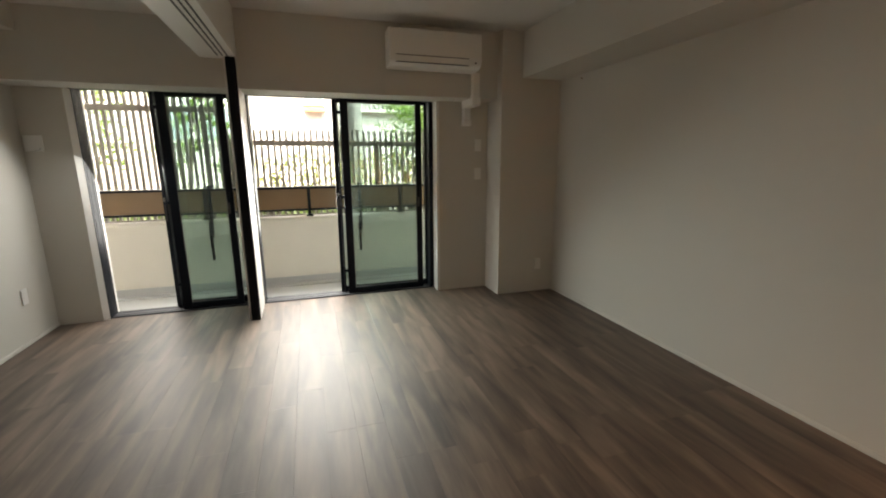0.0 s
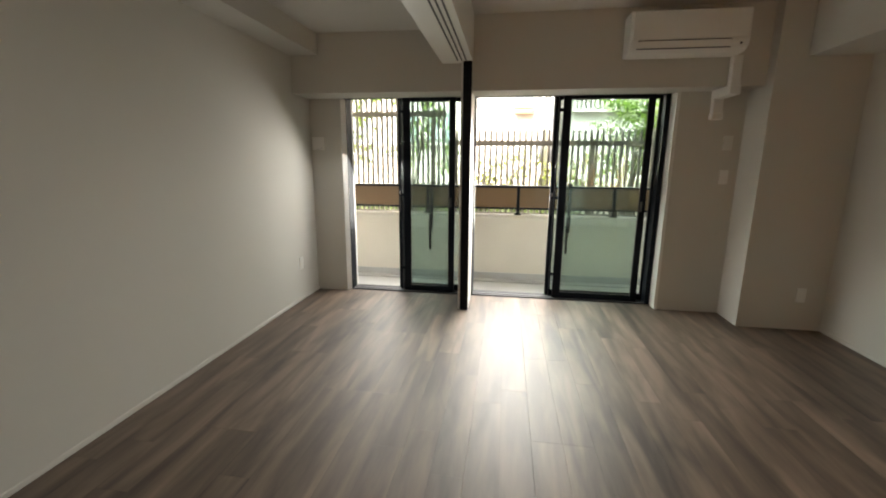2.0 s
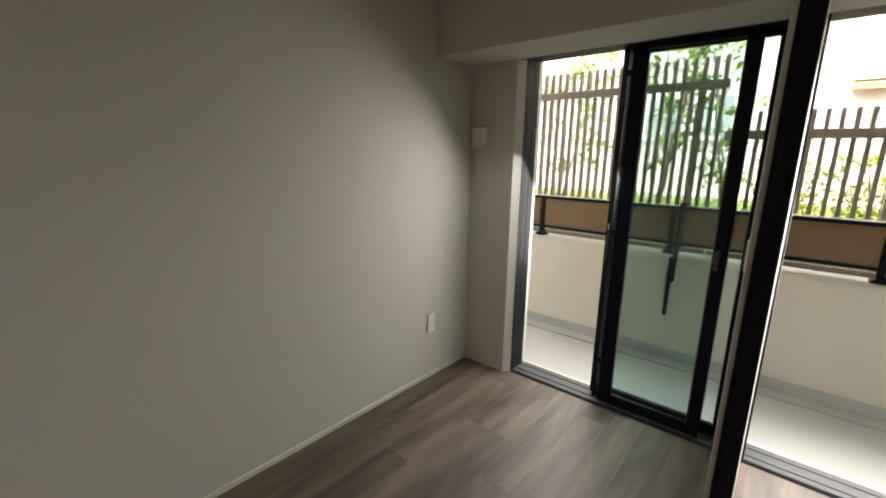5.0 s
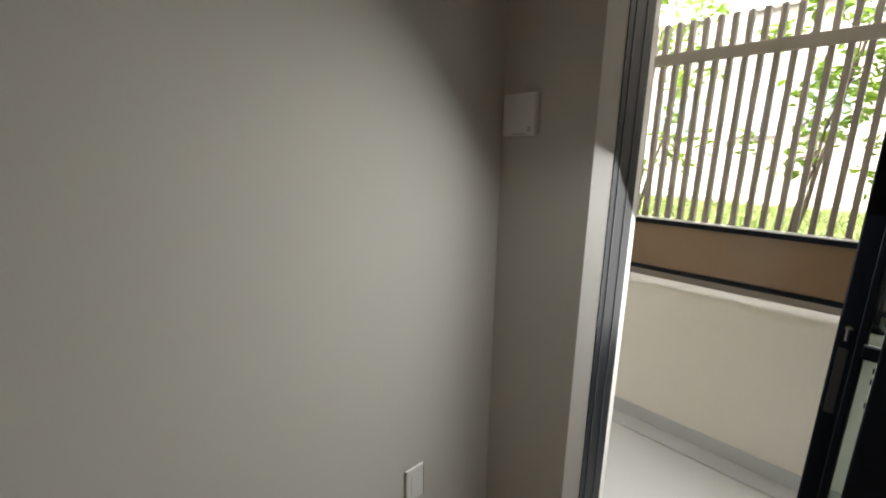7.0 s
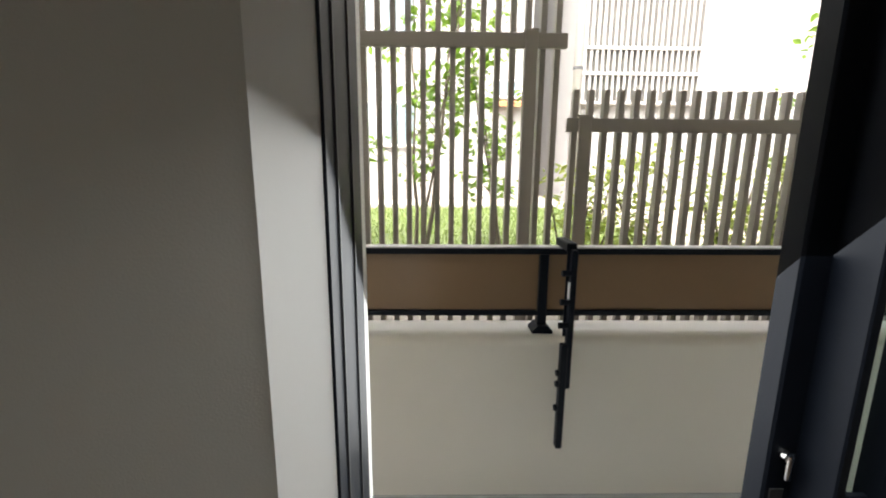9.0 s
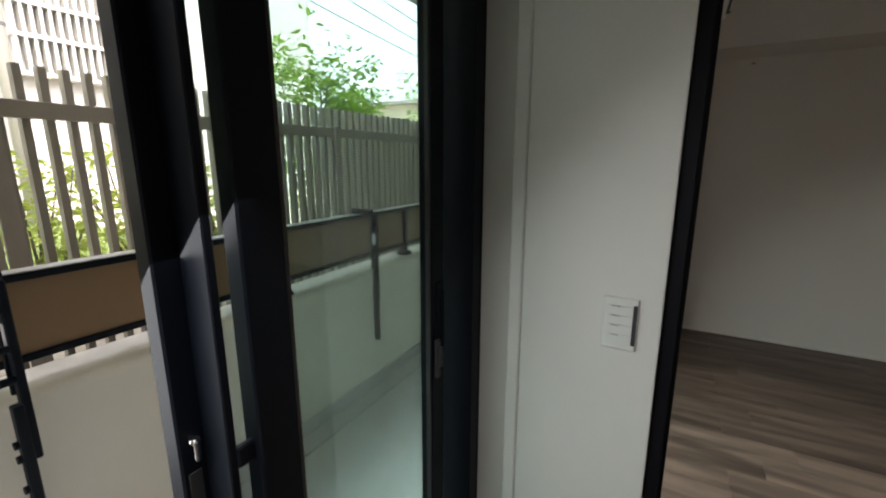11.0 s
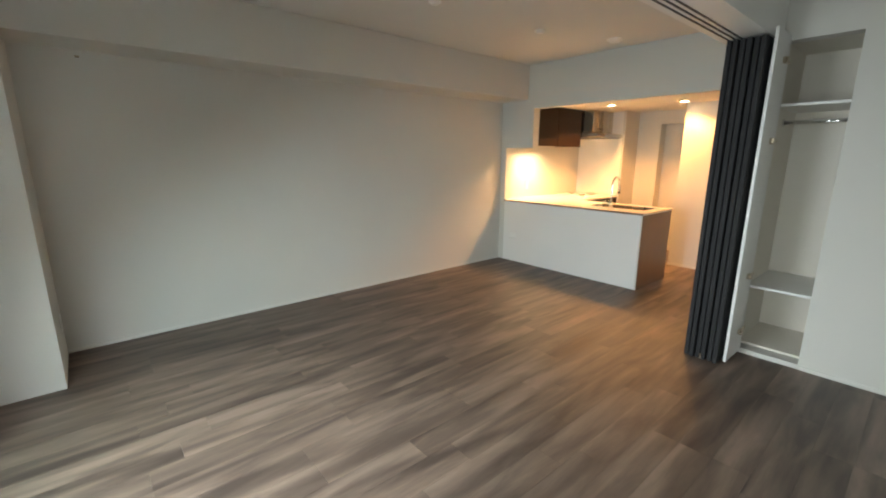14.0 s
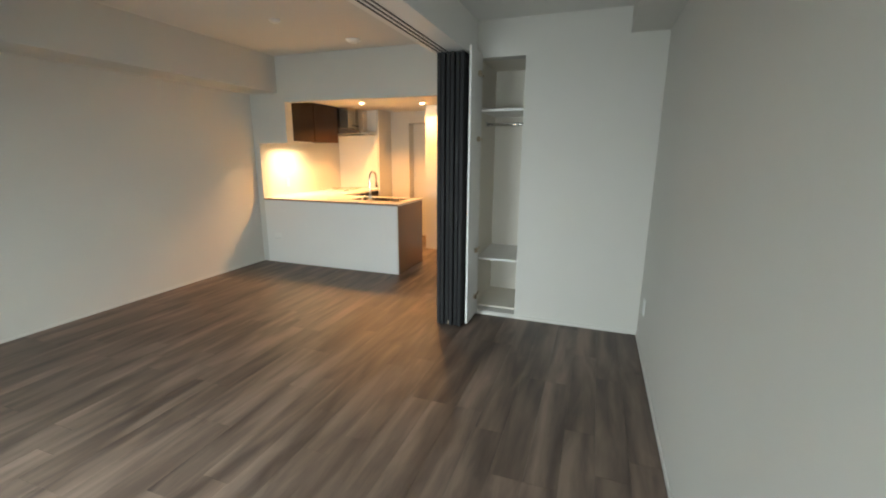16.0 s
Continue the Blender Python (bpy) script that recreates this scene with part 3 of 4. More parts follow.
ac = thing("air_conditioner", (3.28, BEAM_Y, 2.17), "white wall-mounted air conditioner under the ceiling", "air conditioner")
AX0, AX1 = 2.858, 3.692
prof = [(BEAM_Y, 2.475), (BEAM_Y - 0.185, 2.475), (BEAM_Y - 0.205, 2.462), (BEAM_Y - 0.212, 2.25), (BEAM_Y - 0.195, 2.205), (BEAM_Y - 0.15, 2.178), (BEAM_Y, 2.172)]
bm = prism(B(), prof, 'x', AX0, AX1)
bmesh.ops.bevel(bm, geom=bm.edges[:], offset=0.006, segments=2, affect='EDGES')
part("housing", bm, M_PLASTIC, ac)
part("front_panel", box(B(), AX0 + 0.012, AX1 - 0.012, BEAM_Y - 0.219, BEAM_Y - 0.205, 2.262, 2.462, 0.005, 2), M_PLASTIC, ac)
part("louver", prism(B(), [(BEAM_Y - 0.218, 2.250), (BEAM_Y - 0.206, 2.206), (BEAM_Y - 0.198, 2.208), (BEAM_Y - 0.210, 2.252)], 'x', AX0 + 0.06, AX1 - 0.13), M_PLASTIC, ac)
for z in (2.2545, 2.200):
    part("air_slot", box(B(), AX0 + 0.055, AX1 - 0.125, BEAM_Y - 0.2155 if z > 2.23 else BEAM_Y - 0.2035, BEAM_Y - 0.19, z, z + 0.005), M_GREYLINE, ac, "dark air slot")
part("indicator", tube(B(), (AX1 - 0.06, BEAM_Y - 0.205, 2.225), (AX1 - 0.06, BEAM_Y - 0.216, 2.225), 0.007, n=12), M_GREYLINE, ac)

duct = thing("pipe_cover", (3.70, BEAM_Y, 2.0), "white plastic pipe cover below the air conditioner", "pipe cover")
part("drop", box(B(), 3.665, 3.735, BEAM_Y - 0.062, BEAM_Y, 1.985, 2.175, 0.006, 2), M_PLASTIC, duct)
part("elbow", box(B(), 3.655, 3.745, BEAM_Y - 0.072, -0.10, 1.885, 1.9595, 0.012, 2), M_PLASTIC, duct)
part("riser", box(B(), 3.662, 3.738, BEAM_Y - 0.066, BEAM_Y - 0.002, 1.93, 1.99, 0.010, 2), M_PLASTIC, duct)
part("wall_drop", box(B(), 3.662, 3.738, -0.155, -0.092, 1.76, 1.90, 0.008, 2), M_PLASTIC, duct)
part("wall_cap", box(B(), 3.655, 3.745, -0.165, -0.092, 1.72, 1.775, 0.012, 2), M_PLASTIC, duct)


def plate(name, label, cat, at, size, face, bits=()):
    """A small fixture of width, height and depth on a wall that faces x, -x, y or -y."""
    p = thing(name, at, label, cat)
    w, h, d = size
    x, y, z = at

    def slab(u0, u1, v0, v1, d0, d1, bev):
        if face == 'x':
            return box(B(), x + d0, x + d1, y + u0, y + u1, z + v0, z + v1, bev)
        if face == '-x':
            return box(B(), x - d1, x - d0, y + u0, y + u1, z + v0, z + v1, bev)
        if face == 'y':
            return box(B(), x + u0, x + u1, y + d0, y + d1, z + v0, z + v1, bev)
        return box(B(), x + u0, x + u1, y - d1, y - d0, z + v0, z + v1, bev)
    part("cover", slab(-w / 2, w / 2, -h / 2, h / 2, 0, d, min(0.004, d / 3)), M_PLASTIC, p)
    for (nm, u0, u1, v0, v1, d1, m) in bits:
        part(nm, slab(u0, u1, v0, v1, d - 0.001, d + d1, 0.0008), m, p)
    return p


plate("vent_cover", "square white air vent cover on the wall", "vent", (0.079, 0.0, 1.527), (0.120, 0.124, 0.022), '-y',
      (("knob", 0.036, 0.046, -0.050, -0.036, 0.003, M_GUTTER), ("lower_line", -0.02, 0.03, -0.0575, -0.0555, 0.001, M_GREYLINE)))
plate("wall_outlet", "flat white wall outlet near the window", "outlet", (0.0, -0.365, 0.372), (0.072, 0.12, 0.009), 'x',
      (("socket", -0.016, 0.016, -0.035, 0.035, 0.002, M_PLASTIC), ("edge", 0.034, 0.0362, -0.055, 0.055, -0.002, M_GREYLINE)))
sw = [("rocker", -0.026, 0.024, -0.044 + 0.022 * k, -0.024 + 0.022 * k, 0.003, M_PLASTIC) for k in range(4)]
# dark sliver stands in for the shade beside the rockers
sw.append(("shade_strip", -0.034, -0.026, -0.046, 0.046, 0.002, M_GREYLINE))
sw += [("mark", 0.0, 0.018, -0.0262 + 0.022 * k, -0.0248 + 0.022 * k, 0.0036, M_GREYLINE) for k in range(4)]
plate("light_switch", "white four-gang light switch on the fin wall", "switch", (FX0 - 0.012, -0.303, 1.067), (0.072, 0.120, 0.008), '-x', sw)
for z in (1.53, 1.24):
    plate("wall_plate", "flush white blank plate beside the window", "cover plate", (3.84, -0.09, z), (0.075, 0.12, 0.006), '-y', (("seam", -0.036, -0.0345, -0.055, 0.055, 0.001, M_GREYLINE),))
plate("wall_socket", "flat white wall outlet on the column", "outlet", (4.40, -0.425, 0.30), (0.072, 0.12, 0.008), '-y')
plate("rear_outlet", "flat white wall outlet on the bedroom wall", "outlet", (0.0, -3.99, 0.345), (0.072, 0.12, 0.009), 'x')
plate("kitchen_outlet", "flat white outlet on the kitchen splashback", "outlet", (XR, -5.75, 1.02), (0.072, 0.12, 0.008), '-x')
plate("counter_outlet", "flush white outlet on the peninsula front", "outlet", (4.32, YK, 0.365), (0.115, 0.072, 0.006), 'y', (("seam", -0.057, 0.057, -0.037, -0.0355, 0.001, M_GREYLINE),))

hook = thing("picture_hook", (XR, -0.77, 2.105), "tiny dark screw cap under the beam", "hook")
part("cap", box(B(), XR - 0.012, XR, -0.783, -0.757, 2.10, 2.114, 0.004), M_STEEL, hook)


def ceiling_disc(name, label, cat, x, y, r, h):
    d = thing(name, (x, y, CEIL), label, cat)
    part("base", tube(B(), (x, y, CEIL - h * 0.4), (x, y, CEIL - 0.0005), r, n=28), M_PLASTIC, d)
    part("cap", tube(B(), (x, y, CEIL - h), (x, y, CEIL - h * 0.4), r * 0.6, r * 0.8, n=28), M_PLASTIC, d)


ceiling_disc("ceiling_socket", "small round white ceiling lamp socket", "ceiling socket", 3.155, -4.03, 0.05, 0.022)
ceiling_disc("smoke_alarm", "flat round white smoke alarm on the ceiling", "smoke alarm", 2.85, -4.81, 0.075, 0.03)
ceiling_disc("ceiling_rose", "small round white ceiling fitting", "ceiling socket", 3.215, -2.84, 0.05, 0.022)

# ---------------------------------------------------------------- balcony
BZ = -0.20
setting("floor_balcony", box(B(), -2.6, 7.0, WY1 + 0.02, 1.40, BZ - 0.15, BZ), M_BALCONY, "pale grey balcony floor", "floor")
bm = B()
box(bm, -2.6, 7.0, WY1, 0.30, BZ - 0.1, -0.03)
setting("wall_balcony_step", bm, M_PARAPET, "pale step below the window sill", "wall")
bm = B()
edge = [(1.44 - 0.04 * math.cos(a), 0.633 + 0.04 * math.sin(a)) for a in np.linspace(0, math.pi / 2, 7)]
prism(bm, [(1.40, BZ - 1.2)] + edge + [(1.61, 0.675), (1.625, 0.664), (1.625, BZ - 1.2)], 'x', -2.6, 7.0)
setting("wall_parapet", bm, M_PARAPET, "solid cream-rendered balcony parapet", "wall")
setting("trim_gutter", box(B(), -2.6, 7.0, 1.27, 1.3995, BZ + 0.001, BZ + 0.012), M_GUTTER, "grey drainage strip along the parapet", "trim")
# grey band puts the shading at the parapet's foot into colour
setting("trim_foot_shade", box(B(), -2.6, 7.0, 1.392, 1.4015, BZ + 0.012, BZ + 0.10), M_GUTTER, "grey skirting band on the parapet, with its shade in the colour", "trim")
bm = B()
box(bm, -2.6, 0.0, 0.0, 0.30, -0.2, 3.2)
setting("wall_facade_left", bm, M_PARAPET, "cream balcony facade wall", "wall")
bm = B()
box(bm, XR, 7.0, 0.0, 0.30, -0.2, 3.2)
setting("wall_facade_right", bm, M_PARAPET, "cream balcony facade wall", "wall")
# unseen storey, added to block the sun; its height sets the shadow's reach
setting("wall_unseen_upper_storey", box(B(), -2.6, 7.0, -7.75, 0.30, 2.905, 6.0), M_PARAPET, "unseen plain cream upper storey that shades the garden", "wall")
setting("ceiling_balcony", box(B(), -2.6, 7.0, 0.30, 1.75, 2.72, 2.9), M_PARAPET, "cream balcony slab overhead", "ceiling")

RY = 1.49
rail = thing("balcony_railing", (1.5, RY, 0.675), "black metal balcony railing with bronze translucent panels", "railing")
POSTS = (-2.55, -1.39, -0.213, 0.925, 2.13, 3.336, 4.54, 5.74)
part("top_rail", box(B(), -2.6, 5.8, RY - 0.028, RY + 0.028, 1.028, 1.056, 0.006, 2), M_BLACK, rail)
# light grey cap, its pale colour also carrying the rail's silver highlights
part("rail_cap", box(B(), -2.6, 5.8, RY - 0.029, RY + 0.029, 1.0561, 1.062, 0.002), M_LOUVER_CAP, rail, "light grey rail cap")
part("bottom_rail", box(B(), -2.6, 5.8, RY - 0.016, RY + 0.016, 0.748, 0.773, 0.003), M_BLACK, rail)
for x in POSTS:
    p = part("post", box(B(), x - 0.02, x + 0.02, RY - 0.022, RY + 0.022, 0.695, 1.028, 0.003), M_BLACK, rail)
    part("foot", prism(B(), [(x - 0.045, 0.675), (x + 0.045, 0.675), (x + 0.045, 0.686), (x + 0.022, 0.709), (x - 0.022, 0.709), (x - 0.045, 0.686)], 'y', RY - 0.045, RY + 0.045), M_BLACK, p)
for a, b in zip(POSTS, POSTS[1:]):
    part("panel", box(B(), a + 0.021, b - 0.021, RY - 0.004, RY + 0.004, 0.774, 1.027), M_BROWN_GLASS, rail, "bronze translucent panel")

brk = thing("laundry_bracket", (0.99, 1.33, 0.65), "black folding laundry pole bracket hanging on the railing", "bracket", "laundry pole brackets")
part("arm", box(B(), 0.970, 0.998, 1.305, 1.342, 0.205, 0.68, 0.004), M_BLACK, brk)
part("slide_bar", box(B(), 0.994, 1.018, 1.315, 1.350, 0.48, 1.075, 0.004), M_BLACK, brk)
part("hanger", box(B(), 0.982, 1.024, 1.351, 1.515, 1.063, 1.098, 0.005), M_BLACK, brk)
part("back_plate", box(B(), 0.985, 1.021, 1.352, 1.362, 0.70, 1.085, 0.003), M_BLACK, brk)
for z in (0.39, 0.50, 0.55, 0.76, 0.86, 0.98):
    part("notch", tube(B(), (0.958, 1.325, z), (0.971 if z < 0.6 else 0.996, 1.325, z), 0.013, n=12), M_BLACK, brk)
part("sticker", box(B(), 0.9925, 0.9938, 1.322, 1.348, 0.85, 0.94), M_PLASTIC, brk, "small white sticker")
copy_thing(brk, Matrix.Translation((2.758, 1.33, 0.65)))

# ---------------------------------------------------------------- slatted fence beyond the parapet
FY = 1.985


def fence(name, x0, x1, pitch, top, rail_z, posts, label):
    f = thing(name, ((x0 + x1) / 2, FY, 0.3), label, "fence", "slatted screen fence")
    k = int((x1 - x0) / pitch)
    me = None
    for i in range(k + 1):
        x = x0 + 0.02 + i * pitch
        if me is None:
            s = part("slat", box(B(), x - 0.014, x + 0.014, FY - 0.028, FY + 0.016, 0.3, top), M_FENCE, f)
            me, first = s.data, x
        else:
            s = new("slat", me)
            s.parent = f
            s.location = (x - first, 0, 0)
    for z in (rail_z, 0.62):
        part("rail", box(B(), x0 - 0.03, x1 + 0.005, FY - 0.060, FY - 0.029, z - 0.035, z + 0.035, 0.003), M_FENCE, f)
    for x in posts:
        p = part("post", box(B(), x - 0.032, x + 0.032, FY - 0.075, FY - 0.0605, 0.3, rail_z + 0.04, 0.003), M_FENCE, f)
        part("cap", box(B(), x - 0.034, x + 0.034, FY - 0.077, FY - 0.0, rail_z + 0.041, rail_z + 0.05, 0.002), M_FENCE, p)
    return f


fence("slatted_fence", -5.373, 1.10, 0.0755, 2.235, 2.017, (-3.6, -1.3, 0.922), "tall taupe metal slat fence")
fence("slatted_fence", 1.155, 4.66, 0.0797, 1.793, 1.615, (1.216, 3.1, 4.60), "lower taupe metal slat fence")

# ---------------------------------------------------------------- outdoors
GZ = 0.5
M_GROUND = mat("soil_and_asphalt", (0.34, 0.30, 0.245), 0.95, var=0.3, scale=0.7, grain=30, bump=0.5, dist=0.02)
M_BLADE = mat("grass_blade", (0.17, 0.23, 0.07), 0.7, var=0.3, scale=3, grain=20, bump=0, per_island=0.35)
M_LEAF = mat("leaf_green", (0.11, 0.20, 0.035), 0.5, var=0.3, scale=5, grain=30, bump=0, per_island=0.4)
M_LEAF2 = mat("leaf_yellow_green", (0.20, 0.25, 0.055), 0.55, var=0.3, scale=5, grain=30, bump=0, per_island=0.4)
M_TURF = mat("turf_base", (0.10, 0.13, 0.045), 0.95, var=0.45, scale=2.2, grain=40, bump=0.5, dist=0.02)


def translucent(m, share, tint):
    """Lets a share of the light shine through thin leaves."""
    n, l = m.node_tree.nodes, m.node_tree.links
    b, out = n["Principled BSDF"], n["Material Output"]
    tr, mx = n.new("ShaderNodeBsdfTranslucent"), n.new("ShaderNodeMixShader")
    tr.inputs["Color"].default_value = (*tint, 1)
    mx.inputs[0].default_value = share
    l.new(b.outputs[0], mx.inputs[1])
    l.new(tr.outputs[0], mx.inputs[2])
    l.new(mx.outputs[0], out.inputs["Surface"])


translucent(M_LEAF, 0.5, (0.26, 0.42, 0.06))
translucent(M_LEAF2, 0.5, (0.42, 0.50, 0.10))
translucent(M_BLADE, 0.4, (0.27, 0.35, 0.11))
M_BARK = mat("bark_grey", (0.13, 0.105, 0.08), 0.9, var=0.3, scale=9, grain=70, stretch=(1, 1, 0.3), bump=0.6, dist=0.006)
M_FACADE = mat("white_facade", (0.33, 0.325, 0.315), 0.8, var=0.06, scale=0.5, grain=40, bump=0.1)
M_FACADE3 = mat("cream_facade", (0.62, 0.56, 0.44), 0.8, var=0.08, scale=0.5, grain=40, bump=0.1)
M_CONC = mat("concrete_grey", (0.34, 0.325, 0.30), 0.9, var=0.12, scale=1.2, grain=60, bump=0.2)
M_PANE = mat("far_window_pane", (0.18, 0.23, 0.25), 0.1, var=0.1, scale=1, grain=20, bump=0)
M_LOUVER = mat("louver_white_metal", (0.36, 0.35, 0.33), 0.5, var=0.06, scale=1, grain=40, bump=0.02)
M_ORANGE = mat("terracotta_awning", (0.45, 0.20, 0.08), 0.7)
M_WIRE = mat("black_cable", (0.02, 0.02, 0.02), 0.6)
bm = B()
for (y0, y1) in ((1.75, 12.0), (12.0, 60.0), (60.0, 900.0)):
    v = [bm.verts.new(p) for p in ((-500, y0, GZ), (500, y0, GZ), (500, y1, GZ), (-500, y1, GZ))]
    bm.faces.new(v)
setting("ground", bm, M_GROUND, "dry sandy soil ground", "ground")
setting("ground_turf", box(B(), -14, 3.3, 2.4, 8.98, GZ - 0.02, GZ + 0.006), M_TURF, "patchy turf between the fence and the edging", "ground")
setting("kerb", box(B(), -16, 3.5, 9.0, 9.12, GZ, GZ + 0.1, 0.01), M_CONC, "low concrete edging beside the lawn", "kerb")


def leaf_mass(bm, rng, centre, radius, count, size, flat=0.8):
    for _ in range(count):
        d = Vector((rng.gauss(0, 1), rng.gauss(0, 1), rng.gauss(0, 1)))
        d.normalize()
        p = Vector(centre) + Vector((d.x * radius, d.y * radius, d.z * radius * flat)) * rng.random() ** 0.45
        s = size * rng.uniform(0.6, 1.3)
        m = Matrix.Translation(p) @ Euler((rng.uniform(-0.9, 0.9), rng.uniform(-0.9, 0.9), rng.uniform(0, 6.28))).to_matrix().to_4x4()
        pts = [(0, -s * 0.5, 0), (s * 0.26, -s * 0.1, s * 0.07), (s * 0.18, s * 0.25, s * 0.05), (0, s * 0.55, -s * 0.05), (-s * 0.18, s * 0.25, s * 0.05), (-s * 0.26, -s * 0.1, s * 0.07)]
        v = [bm.verts.new(m @ Vector(q)) for q in pts]
        bm.faces.new((v[0], v[1], v[2], v[3]))
        bm.faces.new((v[0], v[3], v[4], v[5]))


def tree(name, at, stems, height, spread, clumps, leaf, material, label, seed, low=0.25, r0=0.022):
    rng = random.Random(seed)
    t = thing(name, at, label, "tree")
    trunk, crown = B(), B()
    tips = []
    for s in range(stems):
        p = Vector(at) + Vector((rng.uniform(-0.05, 0.05), rng.uniform(-0.05, 0.05), -0.05))
        lean = Vector((rng.uniform(-0.16, 0.16), rng.uniform(-0.1, 0.1), 1))
        r, seg = r0 * rng.uniform(0.7, 1.1), 9
        for k in range(seg):
            q = p + (lean + Vector((rng.uniform(-0.12, 0.12), rng.uniform(-0.12, 0.12), 0))) * (height * 0.92 / seg)
            r2 = r * 0.86
            tube(trunk, p, q, r, r2, 7)
            if (k + 1) / seg > low:
                for _ in range(2):
                    a = rng.uniform(0, 6.28)
                    d = Vector((math.cos(a), math.sin(a), rng.uniform(0.2, 0.9))) * spread * rng.uniform(0.35, 1.0)
                    mid = q + d * 0.5 + Vector((0, 0, rng.uniform(0, 0.06)))
                    tube(trunk, q, mid, r2 * 0.45, r2 * 0.3, 5)
                    tube(trunk, mid, q + d, r2 * 0.3, r2 * 0.12, 5)
                    tips += [q + d, mid]
            p, r = q, r2
        tips.append(p)
    for c in range(clumps):
        leaf_mass(crown, rng, tips[c % len(tips)] + Vector((rng.gauss(0, 0.05), rng.gauss(0, 0.05), rng.gauss(0, 0.05))), spread * rng.uniform(0.18, 0.4), 14, leaf)
    part("trunk", trunk, M_BARK, t)
    part("crown", crown, material, t)
    return t


tree("slender_tree", (0.36, 3.2, GZ), 3, 2.9, 0.5, 60, 0.085, M_LEAF, "slender multi-stemmed green tree behind the tall fence", 3)
tree("slender_tree", (-1.1, 3.6, GZ), 3, 2.6, 0.55, 55, 0.085, M_LEAF, "slender multi-stemmed green tree behind the tall fence", 5)
tree("slender_tree", (1.05, 3.4, GZ), 2, 2.3, 0.4, 40, 0.08, M_LEAF, "slender young tree near the fence step", 9)
tree("leafy_tree", (4.5, 3.2, GZ), 3, 1.7, 0.6, 110, 0.08, M_LEAF, "leafy green tree above the lower fence", 11, 0.35, 0.05)
tree("leafy_tree", (3.8, 3.0, GZ), 3, 1.95, 0.6, 120, 0.075, M_LEAF, "slim green tree above the lower fence", 23, 0.4, 0.03)
tree("leafy_tree", (-3.6, 4.0, GZ), 3, 3.0, 0.9, 90, 0.10, M_LEAF, "leafy green tree beyond the tall fence", 13, 0.35, 0.05)


def shrub(x, y, h, seed):
    rng = random.Random(seed)
    s = thing("shrub", (x, y, GZ), "yellow-green shrub behind the lower fence", "shrub", "shrubs behind the fence")
    stems, crown = B(), B()
    for k in range(7):
        tip = Vector((x + rng.uniform(-0.35, 0.35), y + rng.uniform(-0.25, 0.25), GZ + h * rng.uniform(0.6, 1.0)))
        tube(stems, (x + rng.uniform(-0.08, 0.08), y, GZ - 0.02), tip, 0.012, 0.004, 5)
        for f in (0.45, 0.7, 1.0):
            leaf_mass(crown, rng, Vector((x, y, GZ)).lerp(tip, f), 0.2 * h, 22, 0.065)
    part("stem", stems, M_BARK, s)
    part("foliage", crown, M_LEAF2, s)


for k, (x, y, h) in enumerate(((1.55, 2.9, 0.95), (2.2, 3.2, 1.0), (2.75, 2.95, 1.1), (3.4, 3.3, 1.0), (3.95, 3.0, 1.15), (4.6, 3.2, 1.1), (5.3, 3.1, 1.2), (6.1, 3.2, 1.1), (7.0, 3.3, 1.2))):
    shrub(x, y, h, 20 + k)

# lawn
bm = B()
rng = random.Random(8)
for _ in range(16000):
    x, y = rng.uniform(-8, 3.2), 3.0 + 6.0 * rng.random()
    h, a, w = rng.uniform(0.04, 0.13), rng.uniform(0, 6.28), rng.uniform(0.006, 0.014) * (0.7 + y * 0.12)
    dx, dy = math.cos(a) * w, math.sin(a) * w
    lx, ly = rng.gauss(0, 0.035), rng.gauss(0, 0.035)
    v = [bm.verts.new(p) for p in ((x - dx, y - dy, GZ), (x + dx, y + dy, GZ), (x + lx, y + ly, GZ + h))]
    bm.faces.new(v)
tagged(part("lawn", bm, M_BLADE), "patchy bright green lawn behind the fence", "grass", kind="stuff")


def far_window(parent, x, y, z, w, h):
    f = part("window", box(B(), x - 0.05, x + w + 0.05, y - 0.06, y - 0.001, z - 0.05, z + h + 0.05), M_PLASTIC, parent)
    part("pane", box(B(), x, x + w / 2 - 0.02, y - 0.075, y - 0.061, z, z + h), M_PANE, f)
    part("pane", box(B(), x + w / 2 + 0.02, x + w, y - 0.075, y - 0.061, z, z + h), M_PANE, f)
    part("sill", box(B(), x - 0.08, x + w + 0.08, y - 0.14, y - 0.061, z - 0.09, z - 0.05), M_CONC, f)


def house(name, x0, x1, y, depth, h, material, label, wins):
    b = thing(name, ((x0 + x1) / 2, y, GZ), label, "building")
    part("wall", box(B(), x0, x1, y, y + depth, GZ - 0.1, GZ + h), material, b)
    part("plinth", box(B(), x0 - 0.02, x1 + 0.02, y - 0.03, y + depth, GZ - 0.1, GZ + 0.85), M_CONC, b)
    part("roof", box(B(), x0 - 0.3, x1 + 0.3, y - 0.35, y + depth + 0.3, GZ + h, GZ + h + 0.18, 0.02), M_CONC, b)
    for w in wins:
        far_window(b, w[0], y, *w[1:])
    return b


apartment = house("apartment_building", -14, 3.1, 12.0, 9, 8.5, M_FACADE, "white rendered building beyond the lawn",
      [(x, 2.05 + 2.9 * s, 0.9, 1.1) for s in range(2) for x in (-12, -9.4, -6.8, -4.2, -2.3, -1.0)])
part("awning", prism(B(), [(11.98, 3.26), (11.62, 3.16), (11.62, 3.06), (11.98, 3.10)], 'x', 2.15, 2.85), M_ORANGE, apartment, "terracotta awning")
far_window(apartment, 2.2, 12.0, 3.38, 0.6, 0.38)
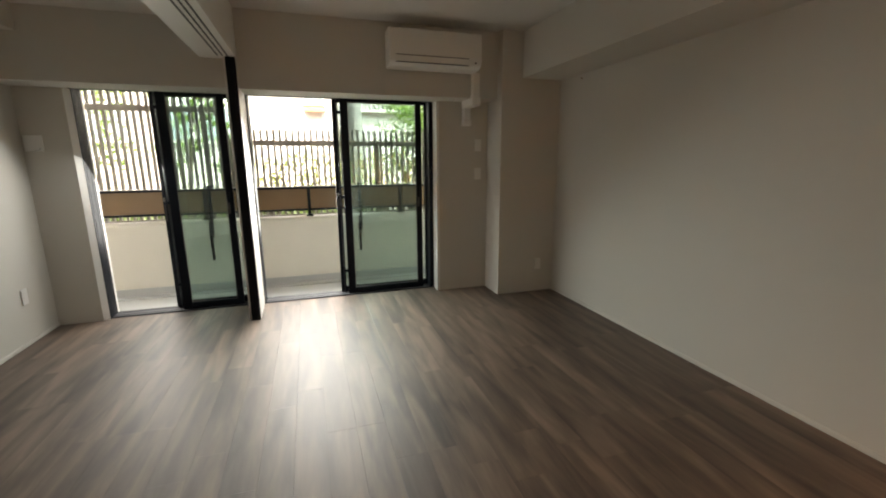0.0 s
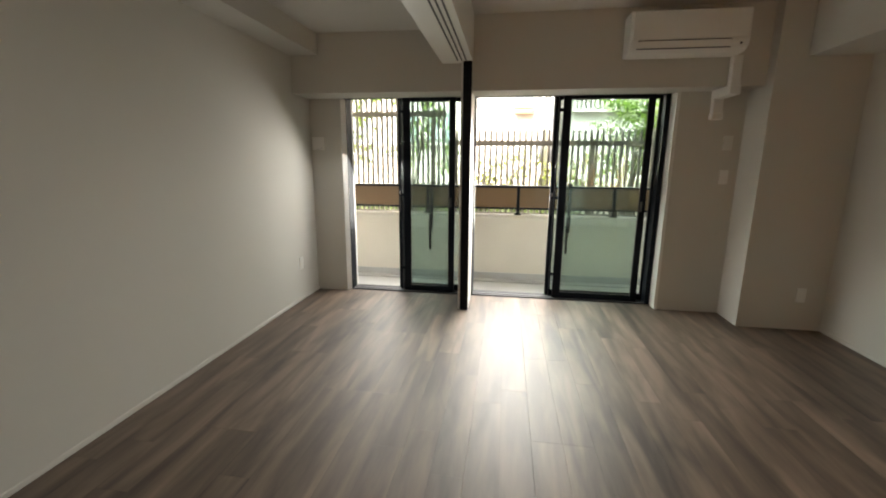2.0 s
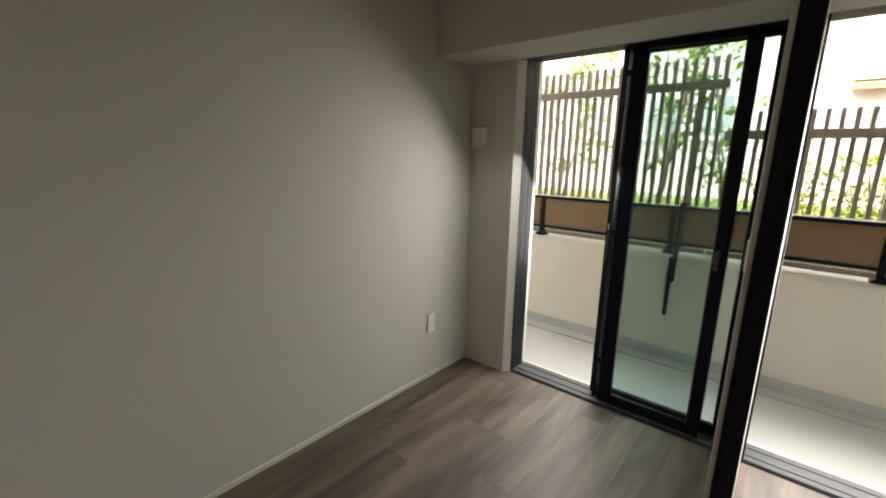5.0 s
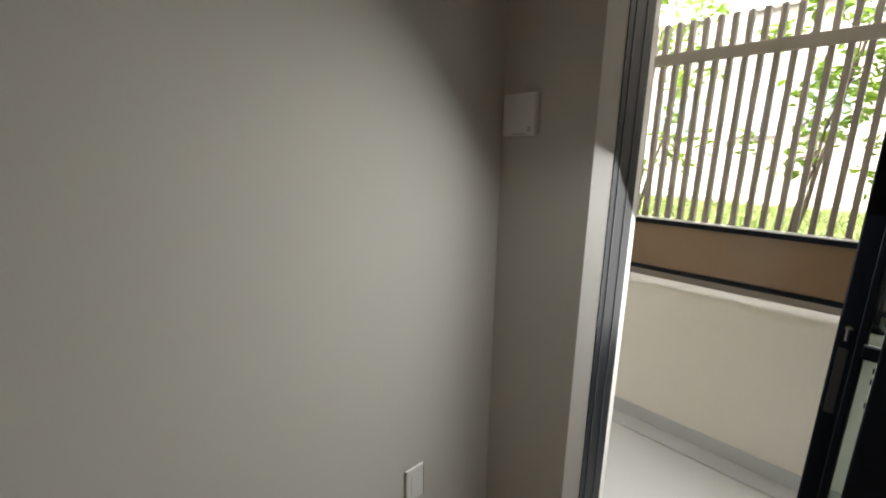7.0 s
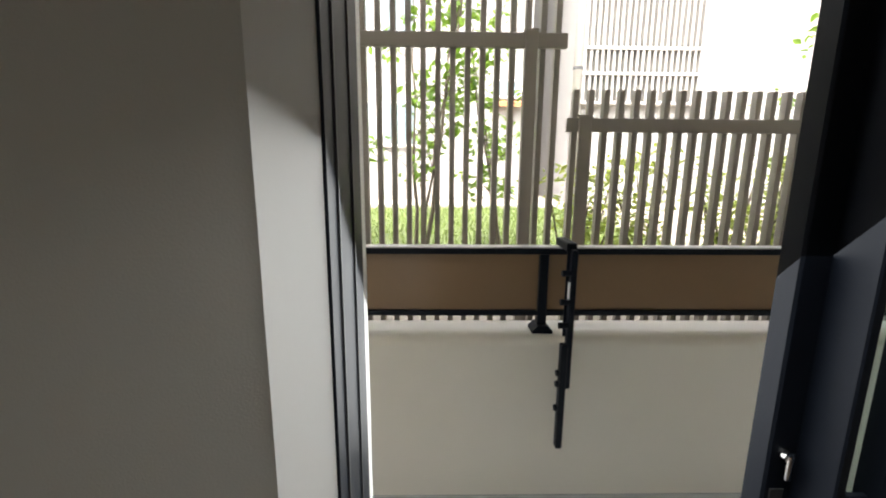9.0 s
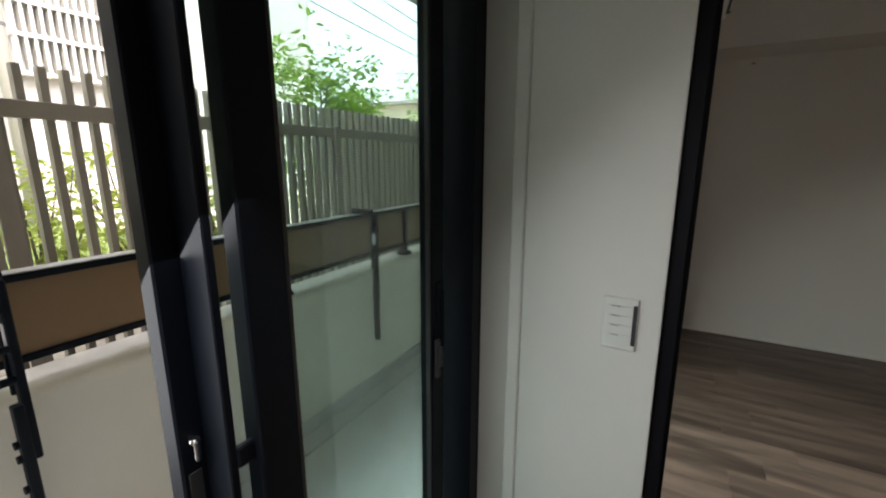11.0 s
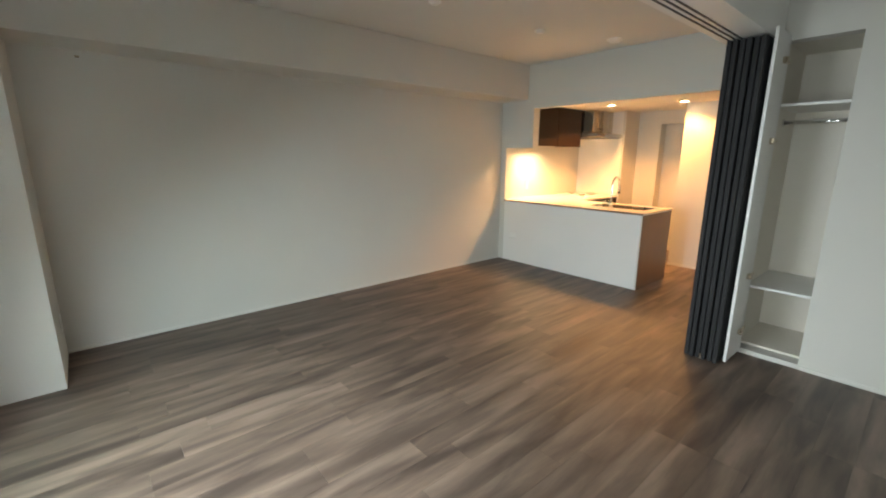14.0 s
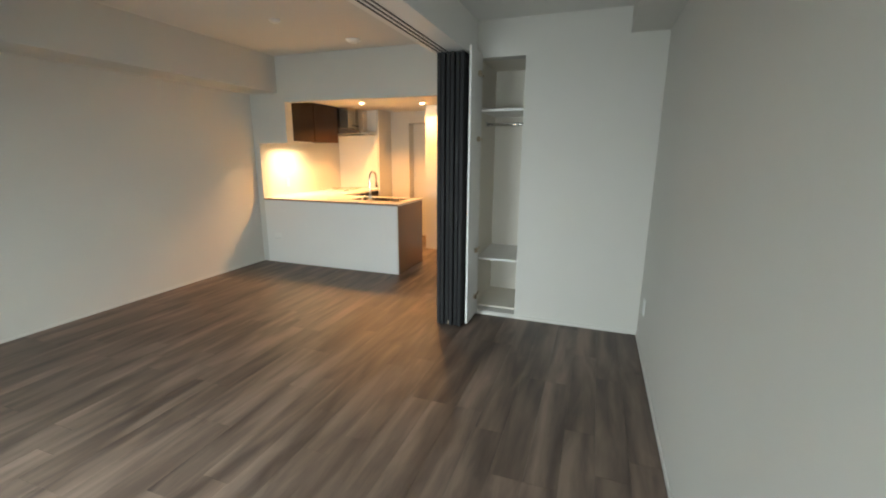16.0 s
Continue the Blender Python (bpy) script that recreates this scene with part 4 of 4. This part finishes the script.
lv = thing("louvered_building", (7.5, 12, GZ), "tall white building with a vertical louver screen", "building")
part("wall", box(B(), 4.0, 11.4, 10.6, 17, GZ - 0.1, 8.0), M_FACADE, lv)
part("roof", box(B(), 3.9, 11.5, 10.5, 17.1, 8.0, 8.16, 0.02), M_CONC, lv)
for k in range(21):
    x = 4.0 + k * 0.14
    part("louver", box(B(), x, x + 0.05, 10.36, 10.52, 3.0, 7.9), M_LOUVER, lv)
for z in (2.95, 3.62, 4.2, 6.2, 7.8):
    part("floor_band", box(B(), 3.96, 6.9, 10.34, 10.598, z, z + 0.07), M_LOUVER, lv)
for z in (2.2, 3.3, 4.4, 5.5, 6.6):
    part("panel_joint", box(B(), 6.9, 11.4, 10.59, 10.602, z, z + 0.025), M_CONC, lv)
house("cream_house", 19.0, 26.0, 9.5, 7, 3.6, M_FACADE3, "low cream house in the distance", [(20.0, 1.6, 1.4, 1.1), (23.0, 1.6, 1.4, 1.1)])
tree("leafy_tree", (8.3, 4.2, GZ), 3, 2.0, 0.8, 110, 0.11, M_LEAF, "bushy green tree past the fence end", 17, 0.1, 0.05)
pole = thing("utility_pole", (2.95, 7.5, GZ), "grey concrete utility pole", "utility pole")
part("shaft", tube(B(), (2.95, 7.5, GZ - 0.1), (2.95, 7.5, 9.5), 0.085, 0.065, 16), M_CONC, pole, "", True)
part("crossarm", box(B(), 2.3, 3.6, 7.42, 7.5, 7.6, 7.69, 0.004), M_CONC, pole)
for z in (3.1, 4.3):
    part("band", tube(B(), (2.95, 7.5, z), (2.95, 7.5, z + 0.05), 0.089, 0.088, 16), M_SILL, pole, "dark steel band")
for z0, z1 in ((6.6, 6.0), (6.1, 5.3), (5.5, 4.9)):
    w = thing("overhead_cable", (2.95, 7.5, z0), "thin black overhead cable on the pole", "cable", "overhead cables")
    pts = [(2.95 + 26 * f, 7.5 + 1.5 * f, z0 + (z1 - z0) * f - 1.2 * f * (1 - f)) for f in np.linspace(0, 1, 14)]
    part("strand", pipe(pts, 0.014, 1), M_WIRE, w)

# ---------------------------------------------------------------- floor planks
floor = setting("floor", box(B(), 0, XR, -7.6, WY0 - 0.001, -0.15, -0.0145), M_GAP, "grey-brown wood plank floor with satin sheen", "floor")
ORIGIN[floor] = Vector((0, 0, 0))
PW, PL = 0.1528, 0.91
rng = random.Random(4)
shapes = {}


def plank_mesh(length):
    key = round(length, 2)
    if key not in shapes:
        bm = B()
        box(bm, 0.0004, PW - 0.0004, 0.0004, key - 0.0004, -0.014, 0.0)
        me = bpy.data.meshes.new("plank")
        bm.to_mesh(me)
        bm.free()
        me.materials.append(M_FLOOR)
        shapes[key] = me
    return shapes[key], key


for row in range(30):
    y, end = -7.59, WY0 - 0.002
    first = True
    while y < end - 0.02:
        ln = round(rng.choice((0.2, 0.35, 0.5, 0.65, 0.8)), 2) if first else PL
        first = False
        ln = min(ln, end - y)
        me, key = plank_mesh(ln)
        p = new("plank", me)
        p.parent = floor
        p.location = (row * PW, y, 0)
        y += ln
